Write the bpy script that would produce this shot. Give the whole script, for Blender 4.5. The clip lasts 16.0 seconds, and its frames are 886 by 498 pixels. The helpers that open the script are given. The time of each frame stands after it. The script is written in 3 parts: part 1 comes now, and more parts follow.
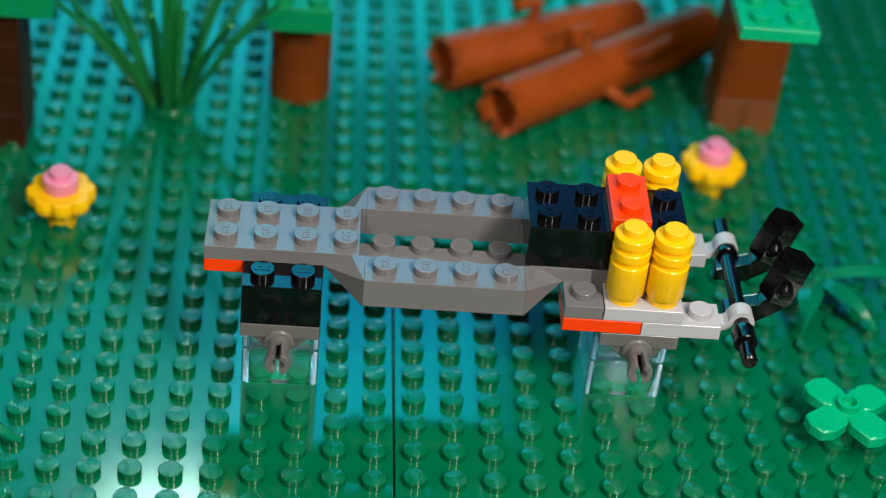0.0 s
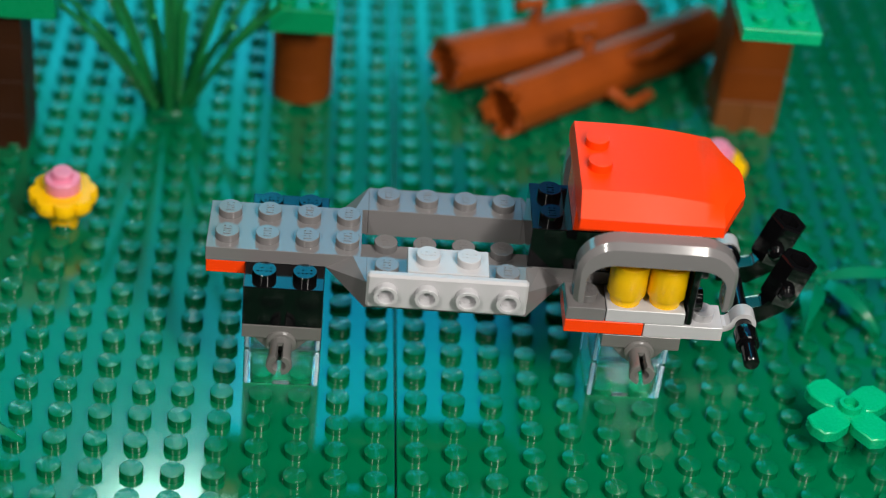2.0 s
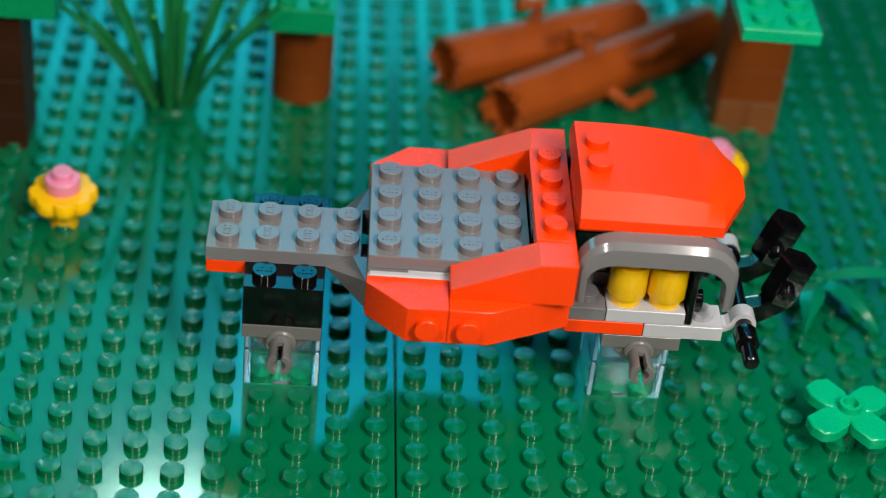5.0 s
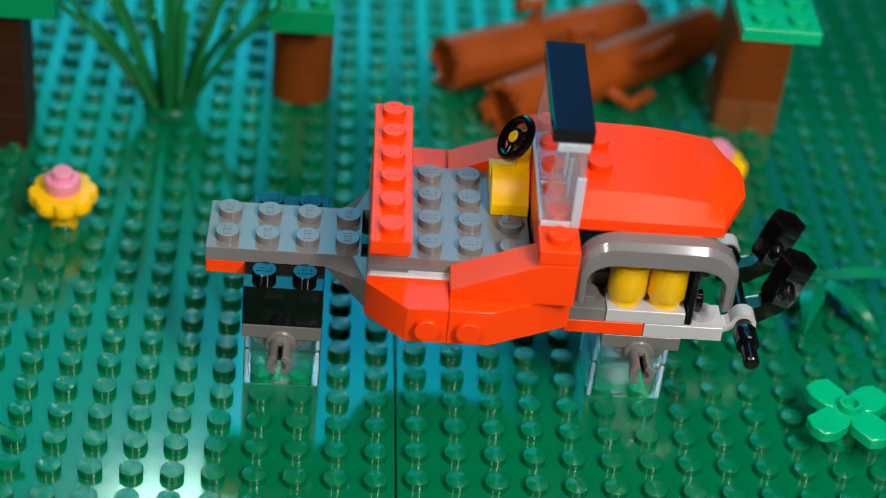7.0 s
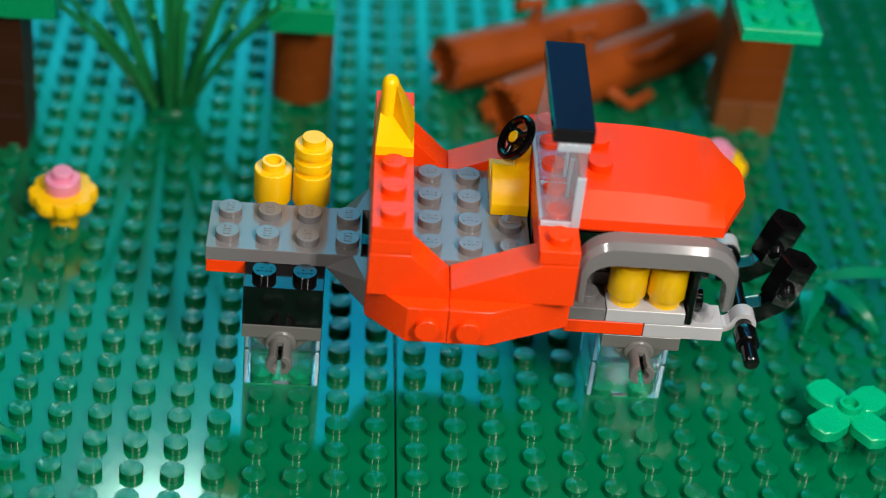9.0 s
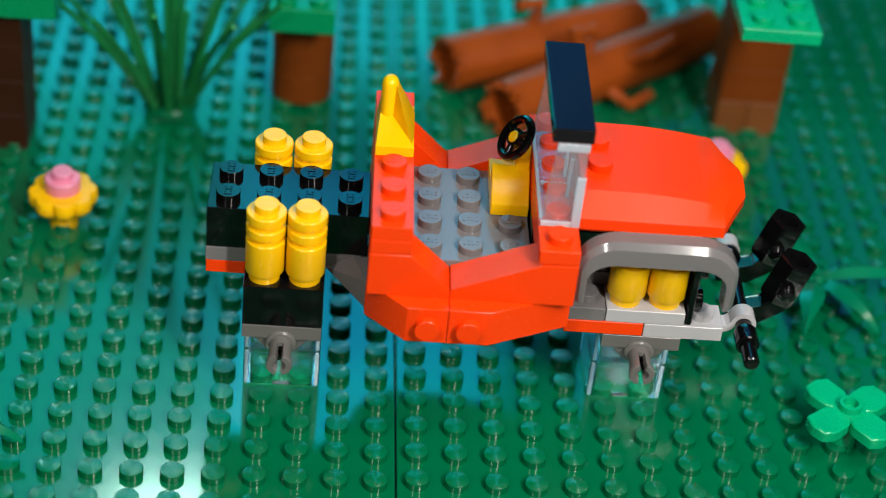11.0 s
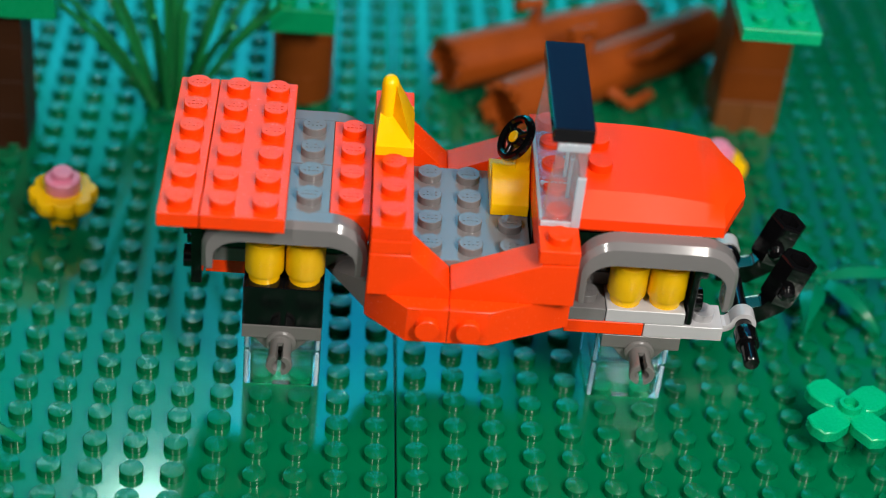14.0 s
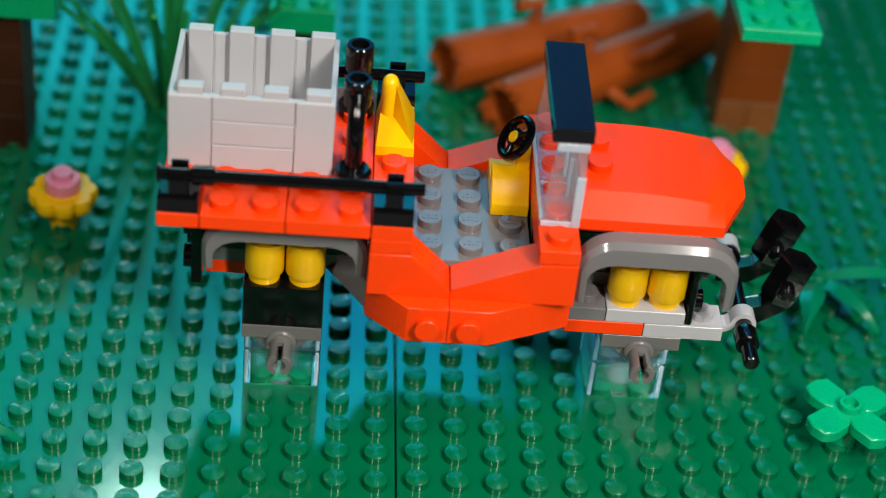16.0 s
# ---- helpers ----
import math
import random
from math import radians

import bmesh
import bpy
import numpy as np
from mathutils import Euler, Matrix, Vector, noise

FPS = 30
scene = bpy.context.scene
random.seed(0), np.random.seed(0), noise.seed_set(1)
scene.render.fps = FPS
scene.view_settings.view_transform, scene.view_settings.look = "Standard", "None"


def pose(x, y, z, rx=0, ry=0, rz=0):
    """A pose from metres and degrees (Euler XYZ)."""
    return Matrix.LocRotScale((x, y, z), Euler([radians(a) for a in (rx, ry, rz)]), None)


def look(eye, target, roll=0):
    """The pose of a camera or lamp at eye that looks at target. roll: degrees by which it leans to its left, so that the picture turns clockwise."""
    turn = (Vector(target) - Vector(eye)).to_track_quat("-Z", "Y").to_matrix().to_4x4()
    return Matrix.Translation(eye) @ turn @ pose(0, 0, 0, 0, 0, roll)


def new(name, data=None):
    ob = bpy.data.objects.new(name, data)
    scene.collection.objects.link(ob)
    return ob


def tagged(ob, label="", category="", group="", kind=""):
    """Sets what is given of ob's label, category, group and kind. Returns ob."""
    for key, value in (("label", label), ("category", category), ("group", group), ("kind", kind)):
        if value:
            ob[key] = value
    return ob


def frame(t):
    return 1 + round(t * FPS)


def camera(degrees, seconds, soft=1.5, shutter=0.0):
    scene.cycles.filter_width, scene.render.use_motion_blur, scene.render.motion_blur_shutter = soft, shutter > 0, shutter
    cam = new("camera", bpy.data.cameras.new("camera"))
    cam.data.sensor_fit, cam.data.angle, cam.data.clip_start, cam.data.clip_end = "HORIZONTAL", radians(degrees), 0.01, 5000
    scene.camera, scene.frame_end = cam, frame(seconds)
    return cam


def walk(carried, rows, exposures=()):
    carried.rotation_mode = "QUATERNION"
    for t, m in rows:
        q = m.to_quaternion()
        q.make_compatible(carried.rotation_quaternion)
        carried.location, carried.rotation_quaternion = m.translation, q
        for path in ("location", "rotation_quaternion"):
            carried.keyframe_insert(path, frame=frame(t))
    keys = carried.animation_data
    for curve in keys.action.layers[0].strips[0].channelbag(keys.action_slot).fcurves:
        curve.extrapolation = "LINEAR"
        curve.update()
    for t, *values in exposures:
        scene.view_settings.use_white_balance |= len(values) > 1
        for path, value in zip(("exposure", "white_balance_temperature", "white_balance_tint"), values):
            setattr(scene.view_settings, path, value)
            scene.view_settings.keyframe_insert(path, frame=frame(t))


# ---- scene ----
S, P = 0.008, 0.0032          # stud pitch and plate height

cam = camera(26.53, 16.0, 1.0)
cam.data.dof.use_dof = True
cam.data.dof.focus_distance = 0.378
cam.data.dof.aperture_fstop = 9
EYE = (-0.01989, -0.26620, 0.26084)
AIM_A, AIM_B, AIM_C = (0.00917, 0.05345, 0.02212), (0.00877, 0.05358, 0.02228), (0.00895, 0.05351, 0.02220)
VIEW_A, VIEW_B, VIEW_C = (look(EYE, a, 6.252) for a in (AIM_A, AIM_B, AIM_C))
walk(cam, [(0, VIEW_A), (0.35, VIEW_A), (0.42, VIEW_B), (2.85, VIEW_B), (2.95, VIEW_A), (3.6, VIEW_A), (3.7, VIEW_B),
           (12.9, VIEW_B), (12.97, VIEW_A), (13.3, VIEW_A), (13.4, VIEW_B), (14.3, VIEW_B), (14.4, VIEW_C),
           (14.6, VIEW_C), (14.75, VIEW_B), (15.25, VIEW_B), (15.4, VIEW_C), (15.7, VIEW_C), (15.8, VIEW_B), (16.0, VIEW_B)])

# ---- light: two white studio lamps at the front, a fill lamp added above, cool panels added behind the set ----
world = bpy.data.worlds.new("studio")
scene.world = world
world.use_nodes = True
world.node_tree.nodes["Background"].inputs[0].default_value = (0.35, 0.5, 0.7, 1)
world.node_tree.nodes["Background"].inputs[1].default_value = 0.004


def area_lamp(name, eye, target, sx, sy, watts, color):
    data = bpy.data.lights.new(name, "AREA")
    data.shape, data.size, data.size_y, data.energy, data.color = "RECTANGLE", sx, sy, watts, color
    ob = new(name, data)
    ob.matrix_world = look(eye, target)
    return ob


area_lamp("key_lamp", (0.20, -0.30, 0.38), (0.01, 0.05, 0.02), 0.03, 0.14, 2.4, (1.0, 0.95, 0.88))
area_lamp("second_lamp", (-0.18, -0.31, 0.40), (0.01, 0.05, 0.02), 0.03, 0.14, 1.15, (1.0, 0.95, 0.88))
# unseen fill, added to brighten the stud tops and the front of the plates
area_lamp("top_fill_lamp", (0.17, -0.13, 0.52), (0.10, -0.02, 0.0), 0.22, 0.18, 1.15, (1.0, 0.97, 0.92))
# unseen panels, set where the glossy plates mirror teal and blue
area_lamp("cool_panel_low", (-0.18, 0.95, 0.33), (-0.04, 0.10, 0.0), 0.95, 0.30, 3.0, (0.02, 0.78, 1.0))
area_lamp("cool_panel_mid", (0.19, 0.92, 0.58), (0.0, 0.05, 0.0), 0.56, 0.18, 0.19, (0.04, 0.34, 1.0))
area_lamp("cool_panel_left", (-0.20, 0.90, 0.66), (-0.05, 0.03, 0.0), 0.30, 0.36, 0.64, (0.02, 0.74, 0.85))
area_lamp("cool_panel_high", (0.03, 0.90, 0.755), (0.0, 0.0, 0.0), 0.22, 0.20, 0.50, (0.01, 0.58, 0.98))
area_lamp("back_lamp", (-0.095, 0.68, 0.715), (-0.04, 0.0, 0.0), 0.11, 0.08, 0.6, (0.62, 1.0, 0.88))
scene.view_settings.exposure = 0.0


# ---- materials ----
def plastic(name, rgb, rough=0.22, grain=0.12, bump=0.02, gloss=0.5):
    mat = bpy.data.materials.new(name)
    mat.use_nodes = True
    nt = mat.node_tree
    bsdf = nt.nodes["Principled BSDF"]
    coord = nt.nodes.new("ShaderNodeTexCoord")
    big = nt.nodes.new("ShaderNodeTexNoise")
    big.inputs["Scale"].default_value, big.inputs["Detail"].default_value = 90, 3
    fine = nt.nodes.new("ShaderNodeTexNoise")
    fine.inputs["Scale"].default_value, fine.inputs["Detail"].default_value = 1400, 4
    for n in (big, fine):
        nt.links.new(coord.outputs["Object"], n.inputs["Vector"])
    ramp = nt.nodes.new("ShaderNodeValToRGB")
    lo, hi = 1 - grain, 1 + grain * 0.5
    ramp.color_ramp.elements[0].color = (rgb[0] * lo, rgb[1] * lo, rgb[2] * lo, 1)
    ramp.color_ramp.elements[1].color = (min(1, rgb[0] * hi), min(1, rgb[1] * hi), min(1, rgb[2] * hi), 1)
    ramp.color_ramp.elements[0].position, ramp.color_ramp.elements[1].position = 0.3, 0.7
    nt.links.new(big.outputs["Fac"], ramp.inputs["Fac"])
    nt.links.new(ramp.outputs["Color"], bsdf.inputs["Base Color"])
    rr = nt.nodes.new("ShaderNodeMapRange")
    rr.inputs["To Min"].default_value, rr.inputs["To Max"].default_value = rough * 0.75, rough * 1.35
    nt.links.new(fine.outputs["Fac"], rr.inputs["Value"])
    nt.links.new(rr.outputs["Result"], bsdf.inputs["Roughness"])
    bp = nt.nodes.new("ShaderNodeBump")
    bp.inputs["Strength"].default_value, bp.inputs["Distance"].default_value = bump, 0.0004
    nt.links.new(big.outputs["Fac"], bp.inputs["Height"])
    nt.links.new(bp.outputs["Normal"], bsdf.inputs["Normal"])
    bsdf.inputs["IOR"].default_value = 1.54
    bsdf.inputs["Specular IOR Level"].default_value = gloss
    return mat


def clear_plastic(name, tint, whiteness):
    mat = bpy.data.materials.new(name)
    mat.use_nodes = True
    nt = mat.node_tree
    nt.nodes.remove(nt.nodes["Principled BSDF"])
    see = nt.nodes.new("ShaderNodeBsdfTransparent")
    see.inputs["Color"].default_value = (*tint, 1)
    gloss = nt.nodes.new("ShaderNodeBsdfGlossy")
    gloss.inputs["Roughness"].default_value = 0.06
    rim = nt.nodes.new("ShaderNodeLayerWeight")
    rim.inputs["Blend"].default_value = 0.25
    fres = nt.nodes.new("ShaderNodeMapRange")
    fres.inputs["To Min"].default_value, fres.inputs["To Max"].default_value = 0.06, 0.75
    nt.links.new(rim.outputs["Facing"], fres.inputs["Value"])
    mix = nt.nodes.new("ShaderNodeMixShader")
    n = nt.nodes.new("ShaderNodeTexNoise")
    n.inputs["Scale"].default_value = 260
    bp = nt.nodes.new("ShaderNodeBump")
    bp.inputs["Strength"].default_value, bp.inputs["Distance"].default_value = 0.12, 0.0004
    nt.links.new(n.outputs["Fac"], bp.inputs["Height"])
    nt.links.new(bp.outputs["Normal"], gloss.inputs["Normal"])
    nt.links.new(fres.outputs["Result"], mix.inputs["Fac"])
    nt.links.new(see.outputs["BSDF"], mix.inputs[1])
    nt.links.new(gloss.outputs["BSDF"], mix.inputs[2])
    cloud = nt.nodes.new("ShaderNodeBsdfTranslucent")
    white = nt.nodes.new("ShaderNodeBsdfDiffuse")
    for n in (cloud, white):
        n.inputs["Color"].default_value = (0.84, 0.93, 1.0, 1)
    pair, whole = nt.nodes.new("ShaderNodeMixShader"), nt.nodes.new("ShaderNodeMixShader")
    whole.inputs["Fac"].default_value = whiteness
    nt.links.new(cloud.outputs["BSDF"], pair.inputs[1])
    nt.links.new(white.outputs["BSDF"], pair.inputs[2])
    nt.links.new(mix.outputs["Shader"], whole.inputs[1])
    nt.links.new(pair.outputs["Shader"], whole.inputs[2])
    nt.links.new(whole.outputs["Shader"], nt.nodes["Material Output"].inputs["Surface"])
    return mat


GREEN = plastic("green_plastic", (0.0, 0.13, 0.048), 0.10, 0.05, 0.02, gloss=0.75)
# darker copy of the plate's green: shade on stud sides put into the colour
GREEN_SHADED = plastic("shaded_green_plastic", (0.0, 0.125, 0.046), 0.16, 0.05, 0.02, gloss=0.3)
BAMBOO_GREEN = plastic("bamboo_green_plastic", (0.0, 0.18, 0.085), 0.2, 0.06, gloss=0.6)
# lighter copy for the stud tops: their brighter light is in the colour
GREEN_TOP_LIT = plastic("lit_green_top_plastic", (0.0, 0.145, 0.055), 0.14, 0.05, 0.0, gloss=0.8)
BRIGHT_GREEN = plastic("bright_green_plastic", (0.0, 0.38, 0.16), 0.26, gloss=0.25)
REED_GREEN = plastic("reed_green_plastic", (0.008, 0.19, 0.045), 0.3)
GREY = plastic("dark_grey_plastic", (0.16, 0.152, 0.154), 0.13, 0.03, gloss=0.42)
PIN_GREY = plastic("pin_grey_plastic", (0.13, 0.125, 0.12), 0.2, 0.03)
LIGHT_GREY = plastic("light_grey_plastic", (0.44, 0.435, 0.45), 0.2, 0.025, gloss=0.35)
BLACK = plastic("black_plastic", (0.003, 0.003, 0.0035), 0.1, 0.1, 0.006, gloss=0.36)
RED = plastic("orange_red_plastic", (0.88, 0.05, 0.002), 0.24, 0.02, 0.01, gloss=0.2)
RED_SATIN = plastic("satin_orange_red_plastic", (0.88, 0.045, 0.002), 0.36, 0.02, 0.01, gloss=0.12)
RED_GRAIN = plastic("grainy_orange_red_plastic", (0.88, 0.06, 0.008), 0.34, 0.05, 0.0)
ORANGE = plastic("orange_plastic", (0.95, 0.27, 0.008), 0.25, 0.08)
YELLOW = plastic("yellow_plastic", (0.93, 0.52, 0.002), 0.2, 0.02, 0.01, gloss=0.3)
BROWN = plastic("reddish_brown_plastic", (0.29, 0.054, 0.005), 0.45, 0.2, 0.12, gloss=0.18)
TRUNK = plastic("trunk_brown_plastic", (0.16, 0.036, 0.004), 0.5, gloss=0.1)
# trunk brown made nearly black: the shade it stands in is in the colour
BROWN_SHADED = plastic("shaded_brown_plastic", (0.03, 0.008, 0.002), 0.45, gloss=0.2)
LEAF_GREEN = plastic("leaf_green_plastic", (0.0, 0.24, 0.085), 0.28, 0.05, gloss=0.3)
BARE_TRUNK = plastic("lighter_brown_plastic", (0.17, 0.055, 0.012), 0.4, gloss=0.25)
PINK = plastic("pink_plastic", (0.85, 0.27, 0.42), 0.3)
nt = RED_GRAIN.node_tree
pits = nt.nodes.new("ShaderNodeTexNoise")
pits.inputs["Scale"].default_value = 4200
nt.links.new(nt.nodes["Texture Coordinate"].outputs["Object"], pits.inputs["Vector"])
nt.links.new(pits.outputs["Fac"], nt.nodes["Bump"].inputs["Height"])
nt.nodes["Bump"].inputs["Strength"].default_value = 0.8
CLEAR = clear_plastic("clear_plastic", (0.97, 0.98, 0.99), 0.09)
# clear plastic whitened to paint the light that its edges catch
EDGE_GLINT = clear_plastic("clear_plastic_glint", (0.9, 0.95, 0.98), 0.6)


def cast_clear(name, rough):
    """Solid clear plastic that bends the light."""
    mat = bpy.data.materials.new(name)
    mat.use_nodes = True
    nt = mat.node_tree
    bsdf = nt.nodes["Principled BSDF"]
    bsdf.inputs["Base Color"].default_value = (0.97, 0.99, 1.0, 1)
    bsdf.inputs["Transmission Weight"].default_value = 1.0
    bsdf.inputs["IOR"].default_value = 1.5
    n = nt.nodes.new("ShaderNodeTexNoise")
    n.inputs["Scale"].default_value = 420
    rr = nt.nodes.new("ShaderNodeMapRange")
    rr.inputs["To Min"].default_value, rr.inputs["To Max"].default_value = rough * 0.5, rough * 1.6
    nt.links.new(n.outputs["Fac"], rr.inputs["Value"])
    nt.links.new(rr.outputs["Result"], bsdf.inputs["Roughness"])
    bp = nt.nodes.new("ShaderNodeBump")
    bp.inputs["Strength"].default_value, bp.inputs["Distance"].default_value = 0.08, 0.0004
    nt.links.new(n.outputs["Fac"], bp.inputs["Height"])
    nt.links.new(bp.outputs["Normal"], bsdf.inputs["Normal"])
    return mat


CAST = cast_clear("cast_clear_plastic", 0.03)


def turned_tops(mat):
    """Fine rings left by the mould on the stud tops, round each stud's middle."""
    nt = mat.node_tree
    bsdf = nt.nodes["Principled BSDF"]

    def vec(op, a, b=None):
        n = nt.nodes.new("ShaderNodeVectorMath")
        n.operation = op
        nt.links.new(a, n.inputs[0])
        if b is not None:
            if isinstance(b, tuple):
                n.inputs[1].default_value = b
            else:
                nt.links.new(b, n.inputs[1])
        return n
    cell = vec("SCALE", nt.nodes["Texture Coordinate"].outputs["Object"])
    cell.inputs["Scale"].default_value = 1 / S
    rel = vec("MULTIPLY", vec("SUBTRACT", vec("FRACTION", cell.outputs[0]).outputs[0], (0.5, 0.5, 0)).outputs[0], (1, 1, 0))
    radius = vec("LENGTH", rel.outputs[0])
    noise = nt.nodes.new("ShaderNodeTexWhiteNoise")
    noise.noise_dimensions = "1D"
    nt.links.new(radius.outputs["Value"], noise.inputs["W"])
    lift = nt.nodes.new("ShaderNodeMapRange")
    lift.inputs["To Min"].default_value, lift.inputs["To Max"].default_value = -0.36, 0.36
    nt.links.new(noise.outputs["Value"], lift.inputs["Value"])
    out = vec("SCALE", vec("NORMALIZE", rel.outputs[0]).outputs[0])
    nt.links.new(lift.outputs["Result"], out.inputs["Scale"])
    geo = nt.nodes.new("ShaderNodeNewGeometry")
    tilt = vec("NORMALIZE", vec("ADD", geo.outputs["Normal"], out.outputs[0]).outputs[0])
    nt.links.new(tilt.outputs[0], bsdf.inputs["Normal"])


turned_tops(GREEN_TOP_LIT)
TABLE = plastic("table_laminate", (0.10, 0.11, 0.12), 0.45, 0.25)


# ---- mesh helpers: x and y in studs, z in plates ----
def box(bm, x0, x1, y0, y1, z0, z1, bevel=0.0001):
    m = Matrix.LocRotScale(((x0 + x1) / 2 * S, (y0 + y1) / 2 * S, (z0 + z1) / 2 * P), None,
                           ((x1 - x0) * S, (y1 - y0) * S, (z1 - z0) * P))
    vs = bmesh.ops.create_cube(bm, size=1, matrix=m)["verts"]
    if bevel:
        es = list({e for v in vs for e in v.link_edges})
        bmesh.ops.bevel(bm, geom=es, offset=bevel, segments=1, profile=0.5, affect="EDGES")


def ring_stack(bm, rings, seg=24, at=Matrix.Identity(4)):
    """A turned body: rings of (radius, height) in metres round z, closed at both ends where the radius is 0."""
    prev = None
    for r, h in rings:
        if r <= 0:
            cur = [bm.verts.new(at @ Vector((0, 0, h)))]
        else:
            cur = [bm.verts.new(at @ Vector((r * math.cos(2 * math.pi * k / seg), r * math.sin(2 * math.pi * k / seg), h))) for k in range(seg)]
        if prev:
            n = max(len(prev), len(cur))
            for k in range(n):
                a, b = prev[k % len(prev)], prev[(k + 1) % len(prev)]
                c, d = cur[(k + 1) % len(cur)], cur[k % len(cur)]
                vs = []
                for v in (a, b, c, d):
                    if v not in vs:
                        vs.append(v)
                if len(vs) > 2:
                    f = bm.faces.new(vs)
                    f.smooth = True
        prev = cur


STUD = [(0.0024, -0.0001), (0.0024, 0.0016), (0.0023, 0.0017), (0, 0.0017)]
HOLLOW = [(0.0024, -0.0001), (0.0024, 0.0016), (0.0023, 0.0017), (0.0017, 0.0017), (0.0016, 0.0016), (0.0016, 0.0001), (0, 0.0001)]


def stud(bm, x, y, z, rings=STUD, turn=None, mark=None):
    """A stud; mark: the direction, x or y, of the small raised bars on its top."""
    m = Matrix.Translation((x * S, y * S, z * P))
    ring_stack(bm, rings, 24, m @ turn if turn else m)
    if mark:
        for k in range(4):
            a, w = (-0.00125 + k * 0.00083), 0.00024
            for b0, b1 in (((-0.00075, 0.00075),) if k % 2 == 0 else ((-0.00075, -0.0004), (0.0003, 0.00075))):
                lo, hi = ((a - w, b0), (a + w, b1)) if mark == "x" else ((b0, a - w), (b1, a + w))
                h = z * P + 0.0017
                c = [bm.verts.new((x * S + px, y * S + py, h + pz)) for pz in (-0.00005, 0.00012)
                     for px, py in ((lo[0], lo[1]), (hi[0], lo[1]), (hi[0], hi[1]), (lo[0], hi[1]))]
                bm.faces.new(c[4:])
                for q in range(4):
                    bm.faces.new([c[q], c[(q + 1) % 4], c[4 + (q + 1) % 4], c[4 + q]])


def studs(bm, x0, x1, y0, y1, z, mark="x"):
    for i in range(round(x1 - x0)):
        for j in range(round(y1 - y0)):
            stud(bm, x0 + i + 0.5, y0 + j + 0.5, z, mark=mark)


def prism(bm, outline, lo, hi, axis="z", bevel=0.0001):
    """An outline carried along an axis, in metres. The outline lies in xy, xz (axis y) or yz (axis x)."""
    def at(p, h):
        return {"z": (p[0], p[1], h), "y": (p[0], h, p[1]), "x": (h, p[0], p[1])}[axis]
    a = [bm.verts.new(at(p, lo)) for p in outline]
    b = [bm.verts.new(at(p, hi)) for p in outline]
    n = len(outline)
    made = [bm.faces.new(a), bm.faces.new(list(reversed(b)))]
    for k in range(n):
        made.append(bm.faces.new([a[k], b[k], b[(k + 1) % n], a[(k + 1) % n]]))
    if bevel:
        es = list({e for f in made for e in f.edges})
        bmesh.ops.bevel(bm, geom=es, offset=bevel, segments=1, profile=0.5, affect="EDGES")


def rod(bm, a, b, r, seg=14, r2=None, cap=0.0003):
    a, b = Vector(a), Vector(b)
    d = b - a
    m = Matrix.Translation(a) @ d.to_track_quat("Z", "Y").to_matrix().to_4x4()
    L = d.length
    r2 = r if r2 is None else r2
    ring_stack(bm, [(0, 0), (r - cap, 0), (r, cap), (r2, L - cap), (r2 - cap, L), (0, L)], seg, m)


def sweep(bm, pts, radii, seg=12):
    """A tube along points, in metres, with a radius at each."""
    pts = [Vector(p) for p in pts]
    prev = side = None
    for i, p in enumerate(pts):
        d = (pts[min(i + 1, len(pts) - 1)] - pts[max(i - 1, 0)]).normalized()
        side = d.orthogonal().normalized() if side is None else (side - d * side.dot(d)).normalized()
        up = side.cross(d)
        cur = [bm.verts.new(p + (side * math.cos(2 * math.pi * k / seg) + up * math.sin(2 * math.pi * k / seg)) * radii[i]) for k in range(seg)]
        if prev:
            for k in range(seg):
                f = bm.faces.new([prev[k], prev[(k + 1) % seg], cur[(k + 1) % seg], cur[k]])
                f.smooth = True
        else:
            bm.faces.new(list(reversed(cur)))
        prev = cur
    bm.faces.new(prev)


def part(name, bm, material, parent=None, label=""):
    bmesh.ops.recalc_face_normals(bm, faces=bm.faces)
    me = bpy.data.meshes.new(name)
    bm.to_mesh(me)
    bm.free()
    me.materials.append(material)
    me.polygons.foreach_set("use_smooth", np.ones(len(me.polygons), bool))
    me.set_sharp_from_angle(angle=radians(32))
    ob = new(name, me)
    if parent:
        ob.parent = parent
    if label:
        tagged(ob, label=label)
    return ob


# ---- setting: table and two studded baseplates ----
bm = bmesh.new()
box(bm, -110, 160, -80, 110, -9.5, -0.55, 0.002)
table = tagged(part("table", bm, TABLE), "dark matt laminate table under the baseplates", "table", kind="structure") or bpy.data.objects["table"]
for x in (-104, 147):
    for y in (-74, 97):
        bm = bmesh.new()
        box(bm, x, x + 7, y, y + 7, -234, -9.5, 0.002)
        part("leg", bm, TABLE, table)
WALL = plastic("dark_grey_wall_paint", (0.10, 0.10, 0.11), 0.7, 0.15)
for name, kind, x0, x1, y0, y1, z0, z1 in (
        ("floor", "floor", -300, 350, -280, 280, -240, -234), ("ceiling", "ceiling", -300, 350, -280, 280, 516, 522),
        ("wall_north", "wall", -300, 350, 280, 292, -240, 522), ("wall_south", "wall", -300, 350, -292, -280, -240, 522),
        ("wall_west", "wall", -312, -300, -292, 292, -240, 522), ("wall_east", "wall", 350, 362, -292, 292, -240, 522)):
    bm = bmesh.new()
    box(bm, x0, x1, y0, y1, z0, z1, 0)
    tagged(part(name, bm, WALL), "plain dark grey studio " + kind, kind, kind="structure")


KNOB = [(0.0024, -0.0001), (0.0024, 0.0016), (0.00236, 0.00166), (0.00228, 0.0017), (0, 0.0017)]


